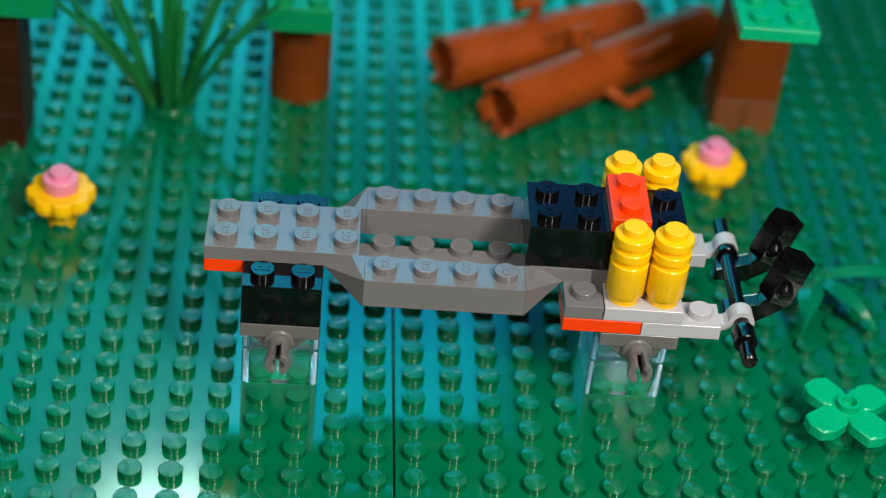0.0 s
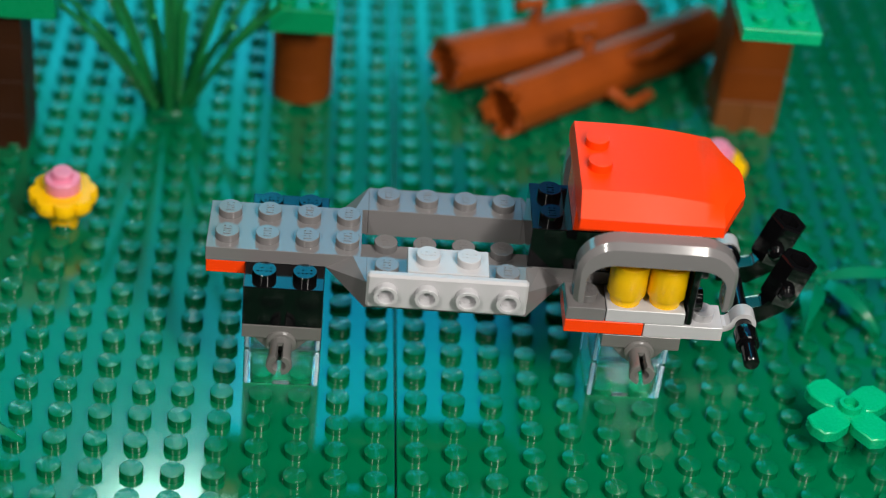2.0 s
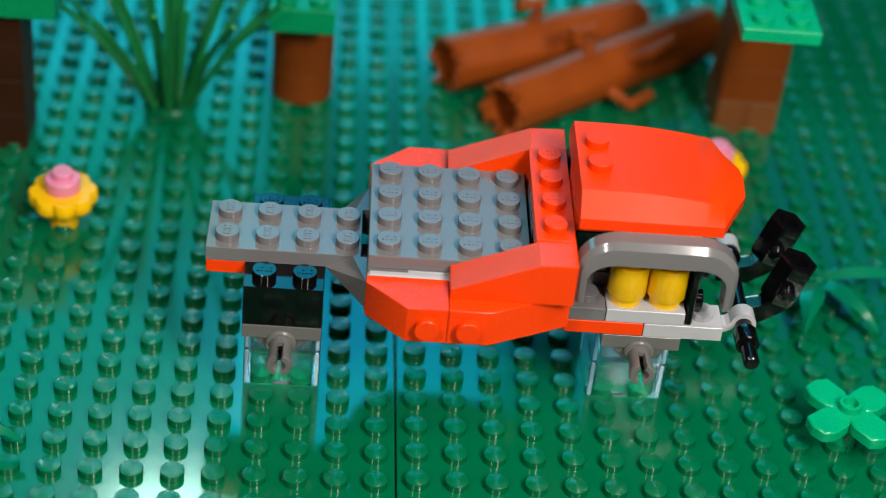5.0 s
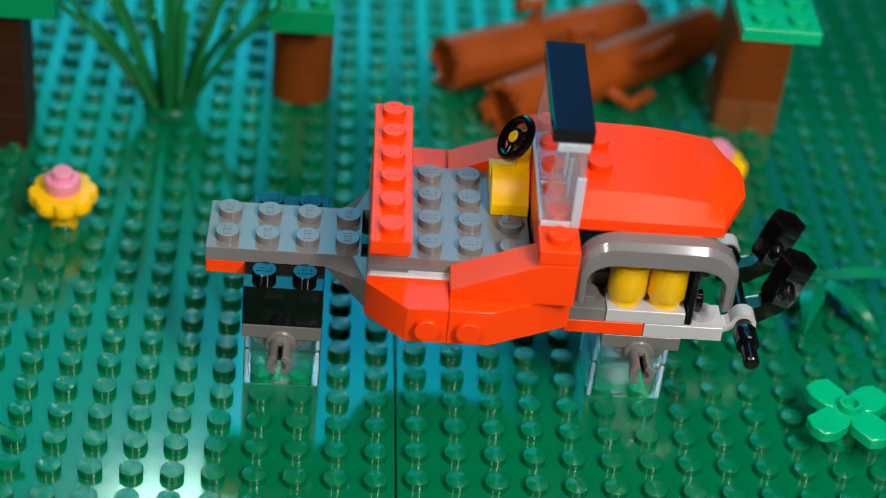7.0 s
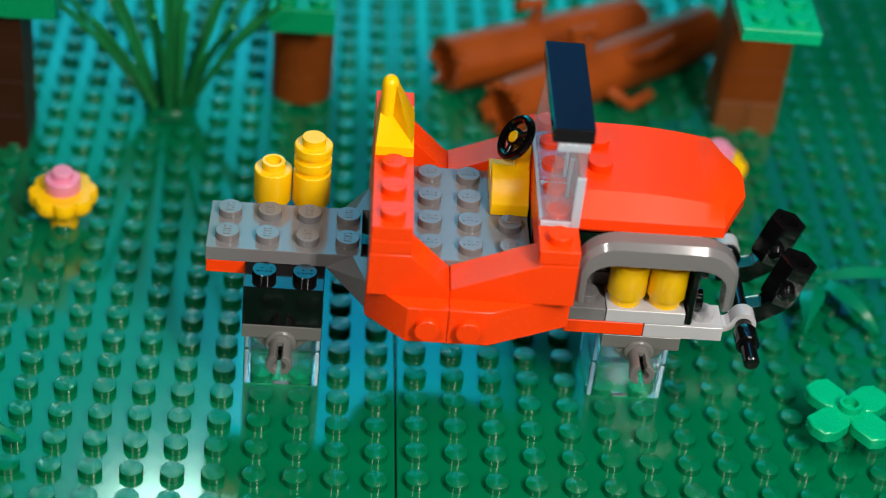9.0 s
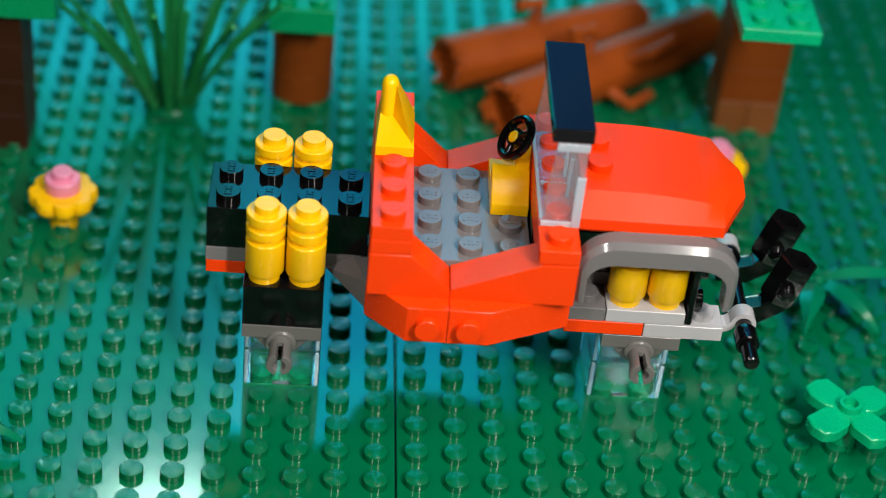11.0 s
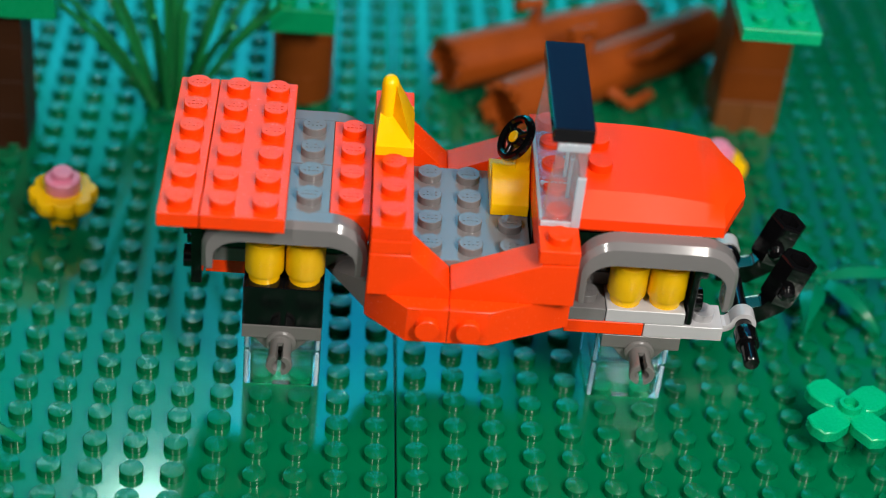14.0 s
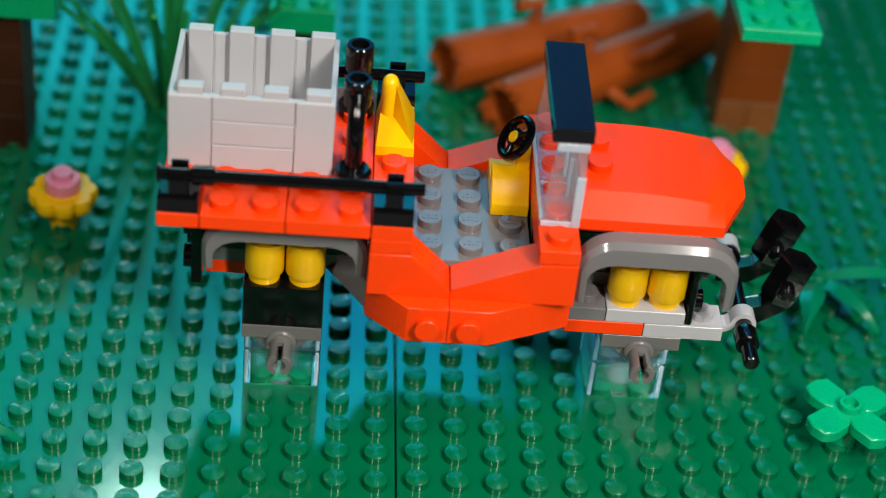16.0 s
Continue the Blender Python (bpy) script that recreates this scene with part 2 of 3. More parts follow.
def baseplate(nx, ny, near, label):
    """Studded plate; the studs of the stretch near (columns, rows) are parts of their own, the rest one mesh."""
    bm = bmesh.new()
    box(bm, 0.01, nx - 0.01, 0.01, ny - 0.01, -0.5, 0, 0.0002)
    ground = tagged(part("ground_baseplate", bm, GREEN), label, "baseplate", "green baseplates", "structure")
    one = bmesh.new()
    ring_stack(one, KNOB, 24, Matrix.Translation((S / 2, S / 2, 0)))
    bmesh.ops.recalc_face_normals(one, faces=one.faces)
    one.verts.index_update()
    v0 = np.array([v.co[:] for v in one.verts])
    f0 = [[v.index for v in f.verts] for f in one.faces]
    one.free()
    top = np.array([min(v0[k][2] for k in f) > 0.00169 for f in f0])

    def knobs(cells):
        verts, faces = [], []
        for i, j in cells:
            base = len(verts)
            verts += [tuple(p) for p in v0 + np.array((i * S, j * S, 0))]
            faces += [[base + k for k in f] for f in f0]
        me = bpy.data.meshes.new("stud")
        me.from_pydata(verts, [], faces)
        me.polygons.foreach_set("use_smooth", np.ones(len(faces), bool))
        me.set_sharp_from_angle(angle=radians(28))
        # shaded green on the sides, lit green on the tops
        me.materials.append(GREEN_SHADED)
        me.materials.append(GREEN_TOP_LIT)
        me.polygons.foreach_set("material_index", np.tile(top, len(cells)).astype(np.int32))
        return me
    cols, rows = near
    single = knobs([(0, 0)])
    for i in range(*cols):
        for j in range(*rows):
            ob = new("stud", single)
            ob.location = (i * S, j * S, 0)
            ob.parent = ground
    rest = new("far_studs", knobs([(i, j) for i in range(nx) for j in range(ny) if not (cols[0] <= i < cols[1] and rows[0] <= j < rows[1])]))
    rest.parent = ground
    tagged(rest, kind="stuff")
    return ground


baseplate(32, 48, ((20, 32), (1, 13)), "glossy green studded plastic baseplate on the table").location = (-32 * S, -6 * S, 0)
baseplate(32, 48, ((0, 12), (1, 13)), "glossy green studded plastic baseplate butted beside another").location = (0.03 * S, (-6 + 0.12) * S, 0)


# ---- the toy vehicle: pieces in its own space, origin at its middle on the ground ----
CX, CY = 1, 5
vehicle = new("toy_truck")
vehicle.location = (CX * S, CY * S, 0)
vehicle.rotation_euler = (0, 0, radians(-0.85))
tagged(vehicle, "orange-red and grey toy brick truck without wheels on clear supports", "toy truck")
ARRIVALS = []
TRAY = [0]


def piece(name, build, material, x, y, z, t=0.0, label="", parent=None):
    """A piece whose mesh starts at (0, 0, 0); it joins the truck at t and lies on the table beside the set before."""
    bm = bmesh.new()
    build(bm)
    ob = part(name, bm, material, parent or vehicle, label)
    home = pose((x - CX) * S, (y - CY) * S, z * P)
    ob.matrix_basis = home
    if t > 0:
        k = TRAY[0]
        TRAY[0] += 1
        wait = pose((46 + 9 * (k % 7)) * S, (-6 + 9 * (k // 7)) * S, -0.5 * P)
        ARRIVALS.append((ob, t, wait, home))
    return ob


def brick(nx, ny, h=3, top=True):
    def build(bm):
        box(bm, 0.012, nx - 0.012, 0.012, ny - 0.012, 0.035, h, 0.00014)
        if top:
            studs(bm, 0, nx, 0, ny, h, "y" if nx > ny else "x")
    return build


def round_brick(bm):
    r = 0.0039
    ring_stack(bm, [(0, 0), (0.0031, 0), (0.0032, 0.0019), (r - 0.0001, 0.0020), (r, 0.0022), (r, 0.0094), (r - 0.0002, 0.0096), (0.0024, 0.0096),
                    (0.0024, 0.0112), (0.0023, 0.0113), (0.0016, 0.0113), (0.0016, 0.010), (0, 0.010)], 32)


def round_plate(bm):
    r = 0.0039
    ring_stack(bm, [(0, 0), (0.0029, 0), (0.0029, 0.0013), (r - 0.0002, 0.0013), (r, 0.0014), (r, 0.003), (r - 0.0002, 0.0032), (0.0024, 0.0032),
                    (0.0024, 0.0048), (0.00232, 0.0049), (0, 0.0049)], 32)


def axle_plate(bm):
    """2 x 2 plate with a split wheel pin; the pin leaves at y = 0, towards -y."""
    box(bm, 0.01, 1.99, 0.01, 1.99, 0, 1)
    prism(bm, [(0.25 * S, 0.0002), (1.75 * S, 0.0002), (1.35 * S, -0.0035), (0.65 * S, -0.0035)], 0.1 * S, 0.8 * S, "y")
    turn = Matrix.Translation((S, 0.12 * S, -0.3 * P)) @ Matrix.Rotation(radians(90), 4, "X")
    ring_stack(bm, [(0.0031, 0), (0.0031, 0.0012), (0.0028, 0.0016), (0.0023, 0.0017), (0.0023, 0.0036), (0.0014, 0.0036), (0.0014, 0.002), (0, 0.002)], 28, turn)
    for side in (0, 1):
        a0 = 90 + 17 + 180 * side
        prev = None
        for r, h in ((0.0023, 0.0034), (0.0023, 0.0066), (0.0026, 0.0068), (0.0026, 0.0078), (0.0024, 0.0081), (0.0014, 0.0081), (0.0013, 0.0079), (0.0013, 0.0034)):
            cur = [bm.verts.new(turn @ Vector((r * math.cos(radians(a0 + 146 * k / 12)), r * math.sin(radians(a0 + 146 * k / 12)), h))) for k in range(13)]
            if prev:
                for k in range(12):
                    bm.faces.new([prev[k], prev[k + 1], cur[k + 1], cur[k]])
                ends[0].append(cur[0])
                ends[1].append(cur[-1])
            else:
                ends = [[cur[0]], [cur[-1]]]
            prev = cur
        for e in ends:
            bm.faces.new(e)


def chassis(bm):
    box(bm, 0, 3.86, 1, 3, 1, 2)
    box(bm, 8.14, 12, 1, 3, 1, 2)
    t = 0.00025
    # side sills with sloped ends
    for y0, y1 in ((0, 1), (3, 4)):
        box(bm, 4.0, 8.0, y0, y1, 0, 2)
    for s, x0 in ((1, 4), (-1, 8)):
        for ya, yb in ((0, 1), (4, 3)):
            pts = ((x0, ya, 2), (x0, ya, 0), (x0 - s * 0.34, yb, 2), (x0 - s * 1.0, yb, 1), (x0, yb, 0), (x0, yb, 2), (x0 - s * 0.34, yb, 1))
            vs = [bm.verts.new((a * S, b * S, c * P - 0.00002)) for a, b, c in pts]
            bmesh.ops.convex_hull(bm, input=vs)
        prism(bm, [((x0 - s * 0.16) * S, -0.35 * P), ((x0 - s * 0.16) * S, 0.98 * P), ((x0 - s * 1.05) * S, 0.98 * P), ((x0 - s * 0.3) * S, -0.35 * P)], 1.02 * S, 2.98 * S, "y")
    # recessed floor with studs, narrow slots beside it
    box(bm, 3.8, 8.2, 1.15, 2.6, -0.6, 0)
    studs(bm, 0, 4, 1, 3, 2, "y")
    studs(bm, 4, 8, 0, 1, 2, "y")
    studs(bm, 4, 8, 3, 4, 2, "y")
    studs(bm, 8, 12, 1, 3, 2, "y")
    for i in range(4):
        for j in range(2):
            stud(bm, 4.5 + i, 1.5 + j, 0, mark="y")


def mudguard(bm, leg=0.0):
    """Mudguard 4 wide: 2 x 2 studded deck and a rounded arch along its outer edge (y = -0.55)."""
    box(bm, 1, 3, 0, 1.99, 0, 1)
    studs(bm, 1, 3, 0, 2, 1)

    def arc(x0, z0, rx, rz, a0, a1, n=12):
        return [((x0 + rx * math.cos(radians(a0 + (a1 - a0) * k / n))) * S, (z0 + rz * math.sin(radians(a0 + (a1 - a0) * k / n))) * P) for k in range(n + 1)]
    outer = [(0.06 * S, (leg - 3.45) * P), (0.03 * S, (0.6 * leg - 3.2) * P)] + arc(1.0, -1.2, 0.97, 2.2, 180, 90) + arc(3.0, -1.2, 0.97, 2.2, 90, 0) + [(3.97 * S, (0.6 * leg - 3.2) * P), (3.94 * S, (leg - 3.45) * P)]
    inner = [(0.30 * S, (leg - 3.55) * P), (0.30 * S, (0.6 * leg - 3.2) * P)] + arc(1.0, -1.9, 0.70, 1.3, 180, 90) + arc(3.0, -1.9, 0.70, 1.3, 90, 0) + [(3.70 * S, (0.6 * leg - 3.2) * P), (3.70 * S, (leg - 3.55) * P)]
    front, back, cut = -0.56 * S, -0.004 * S, 0.0012
    prev = None
    for (ox, oz), (ix, iz) in zip(outer, inner):
        d = Vector((ix - ox, 0, iz - oz)).normalized()
        c = min(cut, 0.45 * math.hypot(ix - ox, iz - oz))
        o, i = Vector((ox, 0, oz)), Vector((ix, 0, iz))
        y = lambda p, h: bm.verts.new((p.x, h, p.z))
        cur = [y(o, back), y(o, front + c), y(o + d * c, front), y(i - d * 0.0002, front), y(i, front + 0.0002), y(i, back)]
        if prev:
            for k in range(6):
                bm.faces.new([prev[k], prev[(k + 1) % 6], cur[(k + 1) % 6], cur[k]])
        else:
            bm.faces.new(cur)
        prev = cur
    bm.faces.new(list(reversed(prev)))


def back_mudguard(bm):
    mudguard(bm)
    bmesh.ops.transform(bm, matrix=Matrix.Translation((4 * S, 2 * S, 0)) @ Matrix.Rotation(math.pi, 4, "Z"), verts=bm.verts)


def side_bracket(bm):
    """1 x 2 plate with a 1 x 4 upright plate at y = 0 whose hollow studs face -y."""
    box(bm, 1, 3, 0, 0.99, 0, 1)
    studs(bm, 1, 3, 0, 1, 1)
    box(bm, 0.02, 3.98, -0.24, 0, -1.55, 1.0, 0.0005)
    for i in range(4):
        stud(bm, 0.5 + i, -0.24, -0.25, HOLLOW, Matrix.Rotation(radians(90), 4, "X"))


def mirrored(build, depth):
    """The same piece turned half round about the vertical, for the far side."""
    def made(bm):
        build(bm)
        bmesh.ops.transform(bm, matrix=Matrix.Translation((0, depth * S, 0)) @ Matrix.Diagonal((1, -1, 1, 1)), verts=bm.verts)
        bmesh.ops.reverse_faces(bm, faces=bm.faces)
    return made


def wedge_long(bm):
    prism(bm, [(0.01 * S, 0), (3.0 * S, 0), (3.0 * S, -0.28 * S), (1.0 * S, -1.2 * S), (0.01 * S, -1.2 * S)], 0, 2.5 * P)
    stud(bm, 0.5, -1.2, 1.2, STUD, Matrix.Rotation(radians(90), 4, "X"))


def wedge_short(bm):
    prism(bm, [(0.0, 0), (1.99 * S, 0), (1.99 * S, -1.2 * S), (1.0 * S, -1.2 * S), (0.0, -0.28 * S)], 0, 2.5 * P)
    stud(bm, 1.5, -1.2, 1.2, STUD, Matrix.Rotation(radians(90), 4, "X"))


def slope_right(bm):
    prism(bm, [(0.01 * S, 0), (2.99 * S, 0), (2.99 * S, 2.98 * P), (2.1 * S, 2.9 * P), (0.01 * S, 0.7 * P)], 0.01 * S, 0.99 * S, "y")


def slope_left(bm):
    prism(bm, [(0.01 * S, 0), (1.99 * S, 0), (1.99 * S, 0.6 * P), (1.0 * S, 2.98 * P), (0.01 * S, 3 * P)], 0.01 * S, 0.99 * S, "y")


def bonnet(bm):
    """Bonnet 4 x 4, curved down towards the front with cut corners, two studs at its back."""
    def width(x):
        return 0.0 if x <= 3.5 else min(1.4, (x - 3.5) / 0.65 * 1.4)
    def height(x):
        u = max(0.0, (x - 1.0) / 3.2)
        return 2.05 - 1.0 * u * u
    rows = []
    for x in (0, 0.5, 1, 1.4, 1.8, 2.2, 2.6, 3.0, 3.3, 3.5, 3.85, 4.18):
        w = width(x)
        zt = height(x)
        sh = 0.5
        rows.append([bm.verts.new((x * S, yy * S, zz * P)) for yy, zz in
                     ((w + 0.01, 0.0), (w + 0.01, min(0.75, zt - 0.3)), (w + sh, zt), (4 - w - sh, zt), (4 - w - 0.01, min(0.75, zt - 0.3)), (4 - w - 0.01, 0.0))])
    for a, b in zip(rows, rows[1:]):
        for j in range(6):
            bm.faces.new([a[j], a[(j + 1) % 6], b[(j + 1) % 6], b[j]])
    bm.faces.new(rows[0])
    bm.faces.new(list(reversed(rows[-1])))
    for f in bm.faces:
        f.smooth = False
    stud(bm, 0.5, 1.5, 2.05)
    stud(bm, 0.5, 2.5, 2.05)


def windscreen(bm):
    """Clear 1 x 4 screen, two bricks high: floor bar, leaning pane, two cheeks and a top bar."""
    box(bm, 0.02, 0.98, 0.02, 3.98, 0, 0.35, 0.0001)
    box(bm, 0.2, 0.98, 0.02, 3.98, 5.5, 6, 0.0001)
    prism(bm, [(0.78 * S, 0.35 * P), (0.95 * S, 0.35 * P), (0.95 * S, 5.5 * P), (0.78 * S, 5.5 * P)], 0.2 * S, 3.8 * S, "y")
    for y in (0.02, 3.8):
        prism(bm, [(0.05 * S, 0.35 * P), (0.95 * S, 0.35 * P), (0.95 * S, 5.5 * P), (0.22 * S, 5.5 * P)], y * S, (y + 0.18) * S, "y")


def console(bm):
    """Small wedge in front of a plate that carries a leaning column."""
    prism(bm, [(0, 0.02 * P), (1 * S, 0.02 * P), (1 * S, 2.35 * P), (0.9 * S, 2.35 * P), (0, 0.85 * P)], 0.02 * S, 0.98 * S, "x", 0.0002)
    box(bm, 0.02, 0.98, 1.01, 1.98, 0.02, 1)
    prism(bm, [(1.0 * S, 0.98 * P), (1.45 * S, 0.98 * P), (1.32 * S, 3.6 * P), (1.0 * S, 3.6 * P), (0.72 * S, 1.6 * P)], 0.6 * S, 0.96 * S, "x", 0.0002)


def ring_torus(bm, R, r, m, seg=28, sub=10):
    vs = [[bm.verts.new(m @ Vector(((R + r * math.cos(b)) * math.cos(a), (R + r * math.cos(b)) * math.sin(a), r * math.sin(b))))
           for b in (2 * math.pi * j / sub for j in range(sub))] for a in (2 * math.pi * i / seg for i in range(seg))]
    for i in range(seg):
        for j in range(sub):
            f = bm.faces.new([vs[i][j], vs[(i + 1) % seg][j], vs[(i + 1) % seg][(j + 1) % sub], vs[i][(j + 1) % sub]])
            f.smooth = True


def steering(bm):
    m = Matrix.Rotation(radians(-52), 4, "Y") @ Matrix.Rotation(radians(12), 4, "X")
    ring_torus(bm, 0.0042, 0.0009, m)
    for k in range(3):
        a = radians(90 + 120 * k)
        rod(bm, m @ Vector((0, 0, 0)), m @ Vector((0.004 * math.cos(a), 0.004 * math.sin(a), 0)), 0.0008)
    ring_stack(bm, [(0.002, -0.0006), (0.002, 0.0006), (0.0013, 0.0007), (0.0013, -0.0006)], 16, m)


def hull(bm, pts):
    vs = [bm.verts.new((a * S, b * S, c * P)) for a, b, c in pts]
    bmesh.ops.convex_hull(bm, input=vs)


def horn(bm):
    """Tall yellow fin: broad foot, upright post with a rounded head, sloping cheek."""
    hull(bm, ((0.03, 0, 0), (0.97, 0, 0), (0.03, 0, 0.62), (0.97, 0, 0.62), (0.03, 1.98, 0), (0.97, 1.98, 0), (0.1, 1.0, 1.3), (0.52, 1.0, 1.3), (0.97, 1.98, 0.5), (0.12, 1.98, 1.3)))
    n = 18
    ring = [(0.31 + 0.215 * math.cos(2 * math.pi * k / n), 1.2 + 0.25 * math.sin(2 * math.pi * k / n)) for k in range(n)]

    def disc(k, z):
        return [(0.31 + (x - 0.31) * k, 1.2 + (y - 1.2) * k, z) for x, y in ring]
    hull(bm, disc(1, 0.6) + disc(1, 3.35) + disc(0.88, 3.62) + disc(0.6, 3.82) + disc(0.25, 3.9))
    hull(bm, ((0.45, 1.0, 3.45), (0.45, 1.4, 3.5), (0.42, 1.0, 1.2), (0.97, 0.05, 0.35), (0.97, 1.0, 0.85), (0.97, 1.35, 1.05), (0.97, 1.9, 0.4), (0.42, 1.9, 0.4)))


def tail_bracket(bm):
    """1 x 2 plate with a 2 x 4 upright plate at x = 0 whose studs face -x."""
    box(bm, 0, 0.99, 1, 3, 0, 1)
    studs(bm, 0, 1, 1, 3, 1)
    box(bm, -0.26, 0, 0.02, 3.98, -4.0, 1.0, 0.0002)
    for j in range(4):
        for k in range(2):
            stud(bm, -0.26, 0.5 + j, -0.25 - 2.5 * k, STUD, Matrix.Rotation(radians(-90), 4, "Y"))


def clip_plate(bm):
    """1 x 1 plate with an upright clip for a bar that runs along x."""
    box(bm, 0.02, 0.98, 0.02, 0.98, 0.03, 1)
    for s in (-1, 1):
        prof = ((0.16, 0.95), (0.36, 0.95), (0.36, 1.9), (0.3, 2.5), (0.2, 2.65), (0.12, 2.5), (0.23, 2.0), (0.14, 1.35))
        prism(bm, [((0.5 + s * a) * S, b * P) for a, b in prof][::s], 0.3 * S, 0.7 * S, "x", 0.00012)


def bar(bm):
    rod(bm, (0, 0, 0), (6.22 * S, 0, 0), 0.0013, 18)
    for x0, x1 in ((0.82, 1.34), (0.0, 0.08)):
        ring_stack(bm, [(0, 0), (0.0017, 0), (0.0019, 0.0002), (0.0019, (x1 - x0) * S), (0, (x1 - x0) * S)], 18, Matrix.Translation((x0 * S, 0, 0)) @ Matrix.Rotation(radians(90), 4, "Y"))


def crate(bm):
    t, W = 0.14, 3.93
    box(bm, 0, W, 0, 3, 0, 0.6)
    for y0 in (0, 3 - t):
        box(bm, 0, W, y0, y0 + t, 0, 5)
    for x0 in (0, W - t):
        box(bm, x0, x0 + t, t, 3 - t, 0, 5)


def exhaust(sy):
    def build(bm):
        ring_stack(bm, [(0, 0), (0.0034, 0), (0.0036, 0.0008), (0.0036, 0.0024), (0.003, 0.003), (0, 0.003)], 20)
        pts = [(0, 0, 0.002), (0, 0, 2 * P), (0, 0, 3.2 * P), (0, sy * 0.12 * S, 4.1 * P), (0, sy * 0.4 * S, 4.8 * P), (0, sy * 0.62 * S, 5.2 * P)]
        sweep(bm, pts, [0.0017] * 6, 14)
        m = Matrix.Translation((0, sy * 0.72 * S, 4.3 * P))
        ring_stack(bm, [(0, 0), (0.0026, 0), (0.0027, 0.0002), (0.0027, 0.0054), (0.0025, 0.0057), (0.0018, 0.0057), (0.0017, 0.0054), (0.0017, 0.002), (0, 0.002)], 22, m)
    return build


def clip_arm_plate(bm):
    """1 x 2 plate with a curled clip at its +x end."""
    box(bm, 0.01, 2, 0.02, 0.98, 0, 1)
    stud(bm, 1.5, 0.5, 1)
    outer = [(2.55 + 0.33 * math.cos(radians(a)), 0.9 + 0.85 * math.sin(radians(a))) for a in range(-25, 176, 20)]
    inner = [(2.55 + 0.21 * math.cos(radians(a)), 0.9 + 0.53 * math.sin(radians(a))) for a in range(195, -26, -20)]
    pts = outer + [(2.12, 0.75), (1.95, 0.72), (1.95, 0.2), (2.15, 0.3), (2.28, 0.5)] + inner
    prism(bm, [(a * S, b * P) for a, b in pts], 0.28 * S, 0.72 * S, "y", 0)


def hook_arm(bm):
    """Bent arm that ends in a six-sided socket."""
    side = ((-0.35, -1.15), (0.5, -1.15), (1.15, 0.0), (1.35, 1.2), (0.8, 1.3), (0.55, 0.3), (-0.35, -0.2))
    prism(bm, [(a * S, b * P) for a, b in side], -0.24 * S, 0.24 * S, "y", 0.0003)
    m = Matrix.Translation((0.93 * S, 0, 0.75 * P)) @ Matrix.Rotation(radians(17), 4, "Y")
    ring_stack(bm, [(0, 0), (0.0036, 0), (0.0041, 0.0008), (0.0041, 0.0096), (0.0038, 0.01), (0.0024, 0.01), (0.0022, 0.0096), (0.0022, 0.004), (0, 0.004)], 6, m)
    ring_stack(bm, [(0.0018, 0), (0.0017, 0.0008), (0.0012, 0.0014), (0.0005, 0.0016), (0, 0.00165)], 16, Matrix.Translation((1.0 * S, -0.0040, 2.0 * P)) @ Matrix.Rotation(radians(90), 4, "X"))


def front_bracket(bm):
    """Upright black plate 4 wide whose studs face +x."""
    box(bm, 0.02, 0.19, 0.05, 3.95, 0.02, 5.1, 0.0003)
    for j in range(4):
        for z in (1.35, 3.85):
            stud(bm, 0.19, j + 0.5, z, STUD, Matrix.Rotation(radians(90), 4, "Y"))


def bumper_bar(bm):
    rod(bm, (0, -0.25 * S, 0), (0, 5.6 * S, 0), 0.0016, 16)
    for y in (1.0, 4.6):
        ring_stack(bm, [(0, 0), (0.0023, 0), (0.0024, 0.0003), (0.0024, 0.0042), (0.0022, 0.0045), (0, 0.0045)], 16,
                   Matrix.Translation((0, y * S, 0)) @ Matrix.Rotation(radians(90), 4, "X"))


# running gear and frame
for x, z in ((-4, 6), (5, 7)):
    for build, y in ((axle_plate, 3), (mirrored(axle_plate, 2), 5)):
        piece("axle_plate", build, PIN_GREY, x, y, z, 0, "dark grey plate with a split wheel pin")
piece("brick", brick(2, 4), BLACK, -4, 3, 7)
piece("plate", brick(1, 2, 1, False), RED, -5, 4, 9)
piece("chassis", chassis, GREY, -5, 3, 9, 0, "long dark grey chassis with a sunken middle")
piece("plate", brick(2, 4, 1), RED, 4, 3, 8)
for y, b in ((3, clip_arm_plate), (6, clip_arm_plate)):
    piece("clip_plate", b, LIGHT_GREY, 6, y, 8, 0, "light grey plate with a curled clip")
piece("plate", brick(1, 2, 1), LIGHT_GREY, 6, 4, 8)
piece("plate", brick(1, 4, 1), GREY, 4, 3, 9)
piece("plate", brick(2, 4, 1), LIGHT_GREY, 5, 3, 9)
piece("brick", brick(4, 2), BLACK, 3, 4, 11)
piece("plate", brick(1, 2, 1), RED, 5, 4, 14)
piece("bracket", front_bracket, BLACK, 7, 3, 9, 0.15)
bumper = piece("bumper_bar", bumper_bar, BLACK, 8.55, 2.0, 8.9)
for y in (4.15, 5.85):
    piece("hook_arm", hook_arm, BLACK, 8.55, y, 8.9, 0, "bent glossy black arm with a six-sided socket")


def canister(x, y, z, times=(0, 0, 0)):
    piece("round_brick", round_brick, YELLOW, x, y, z, times[0])
    piece("round_plate", round_plate, YELLOW, x, y, z + 3, times[1])
    piece("round_plate", round_plate, YELLOW, x, y, z + 4, times[2])


for x in (5.5, 6.5):
    for y in (3.5, 6.5):
        canister(x, y, 10)

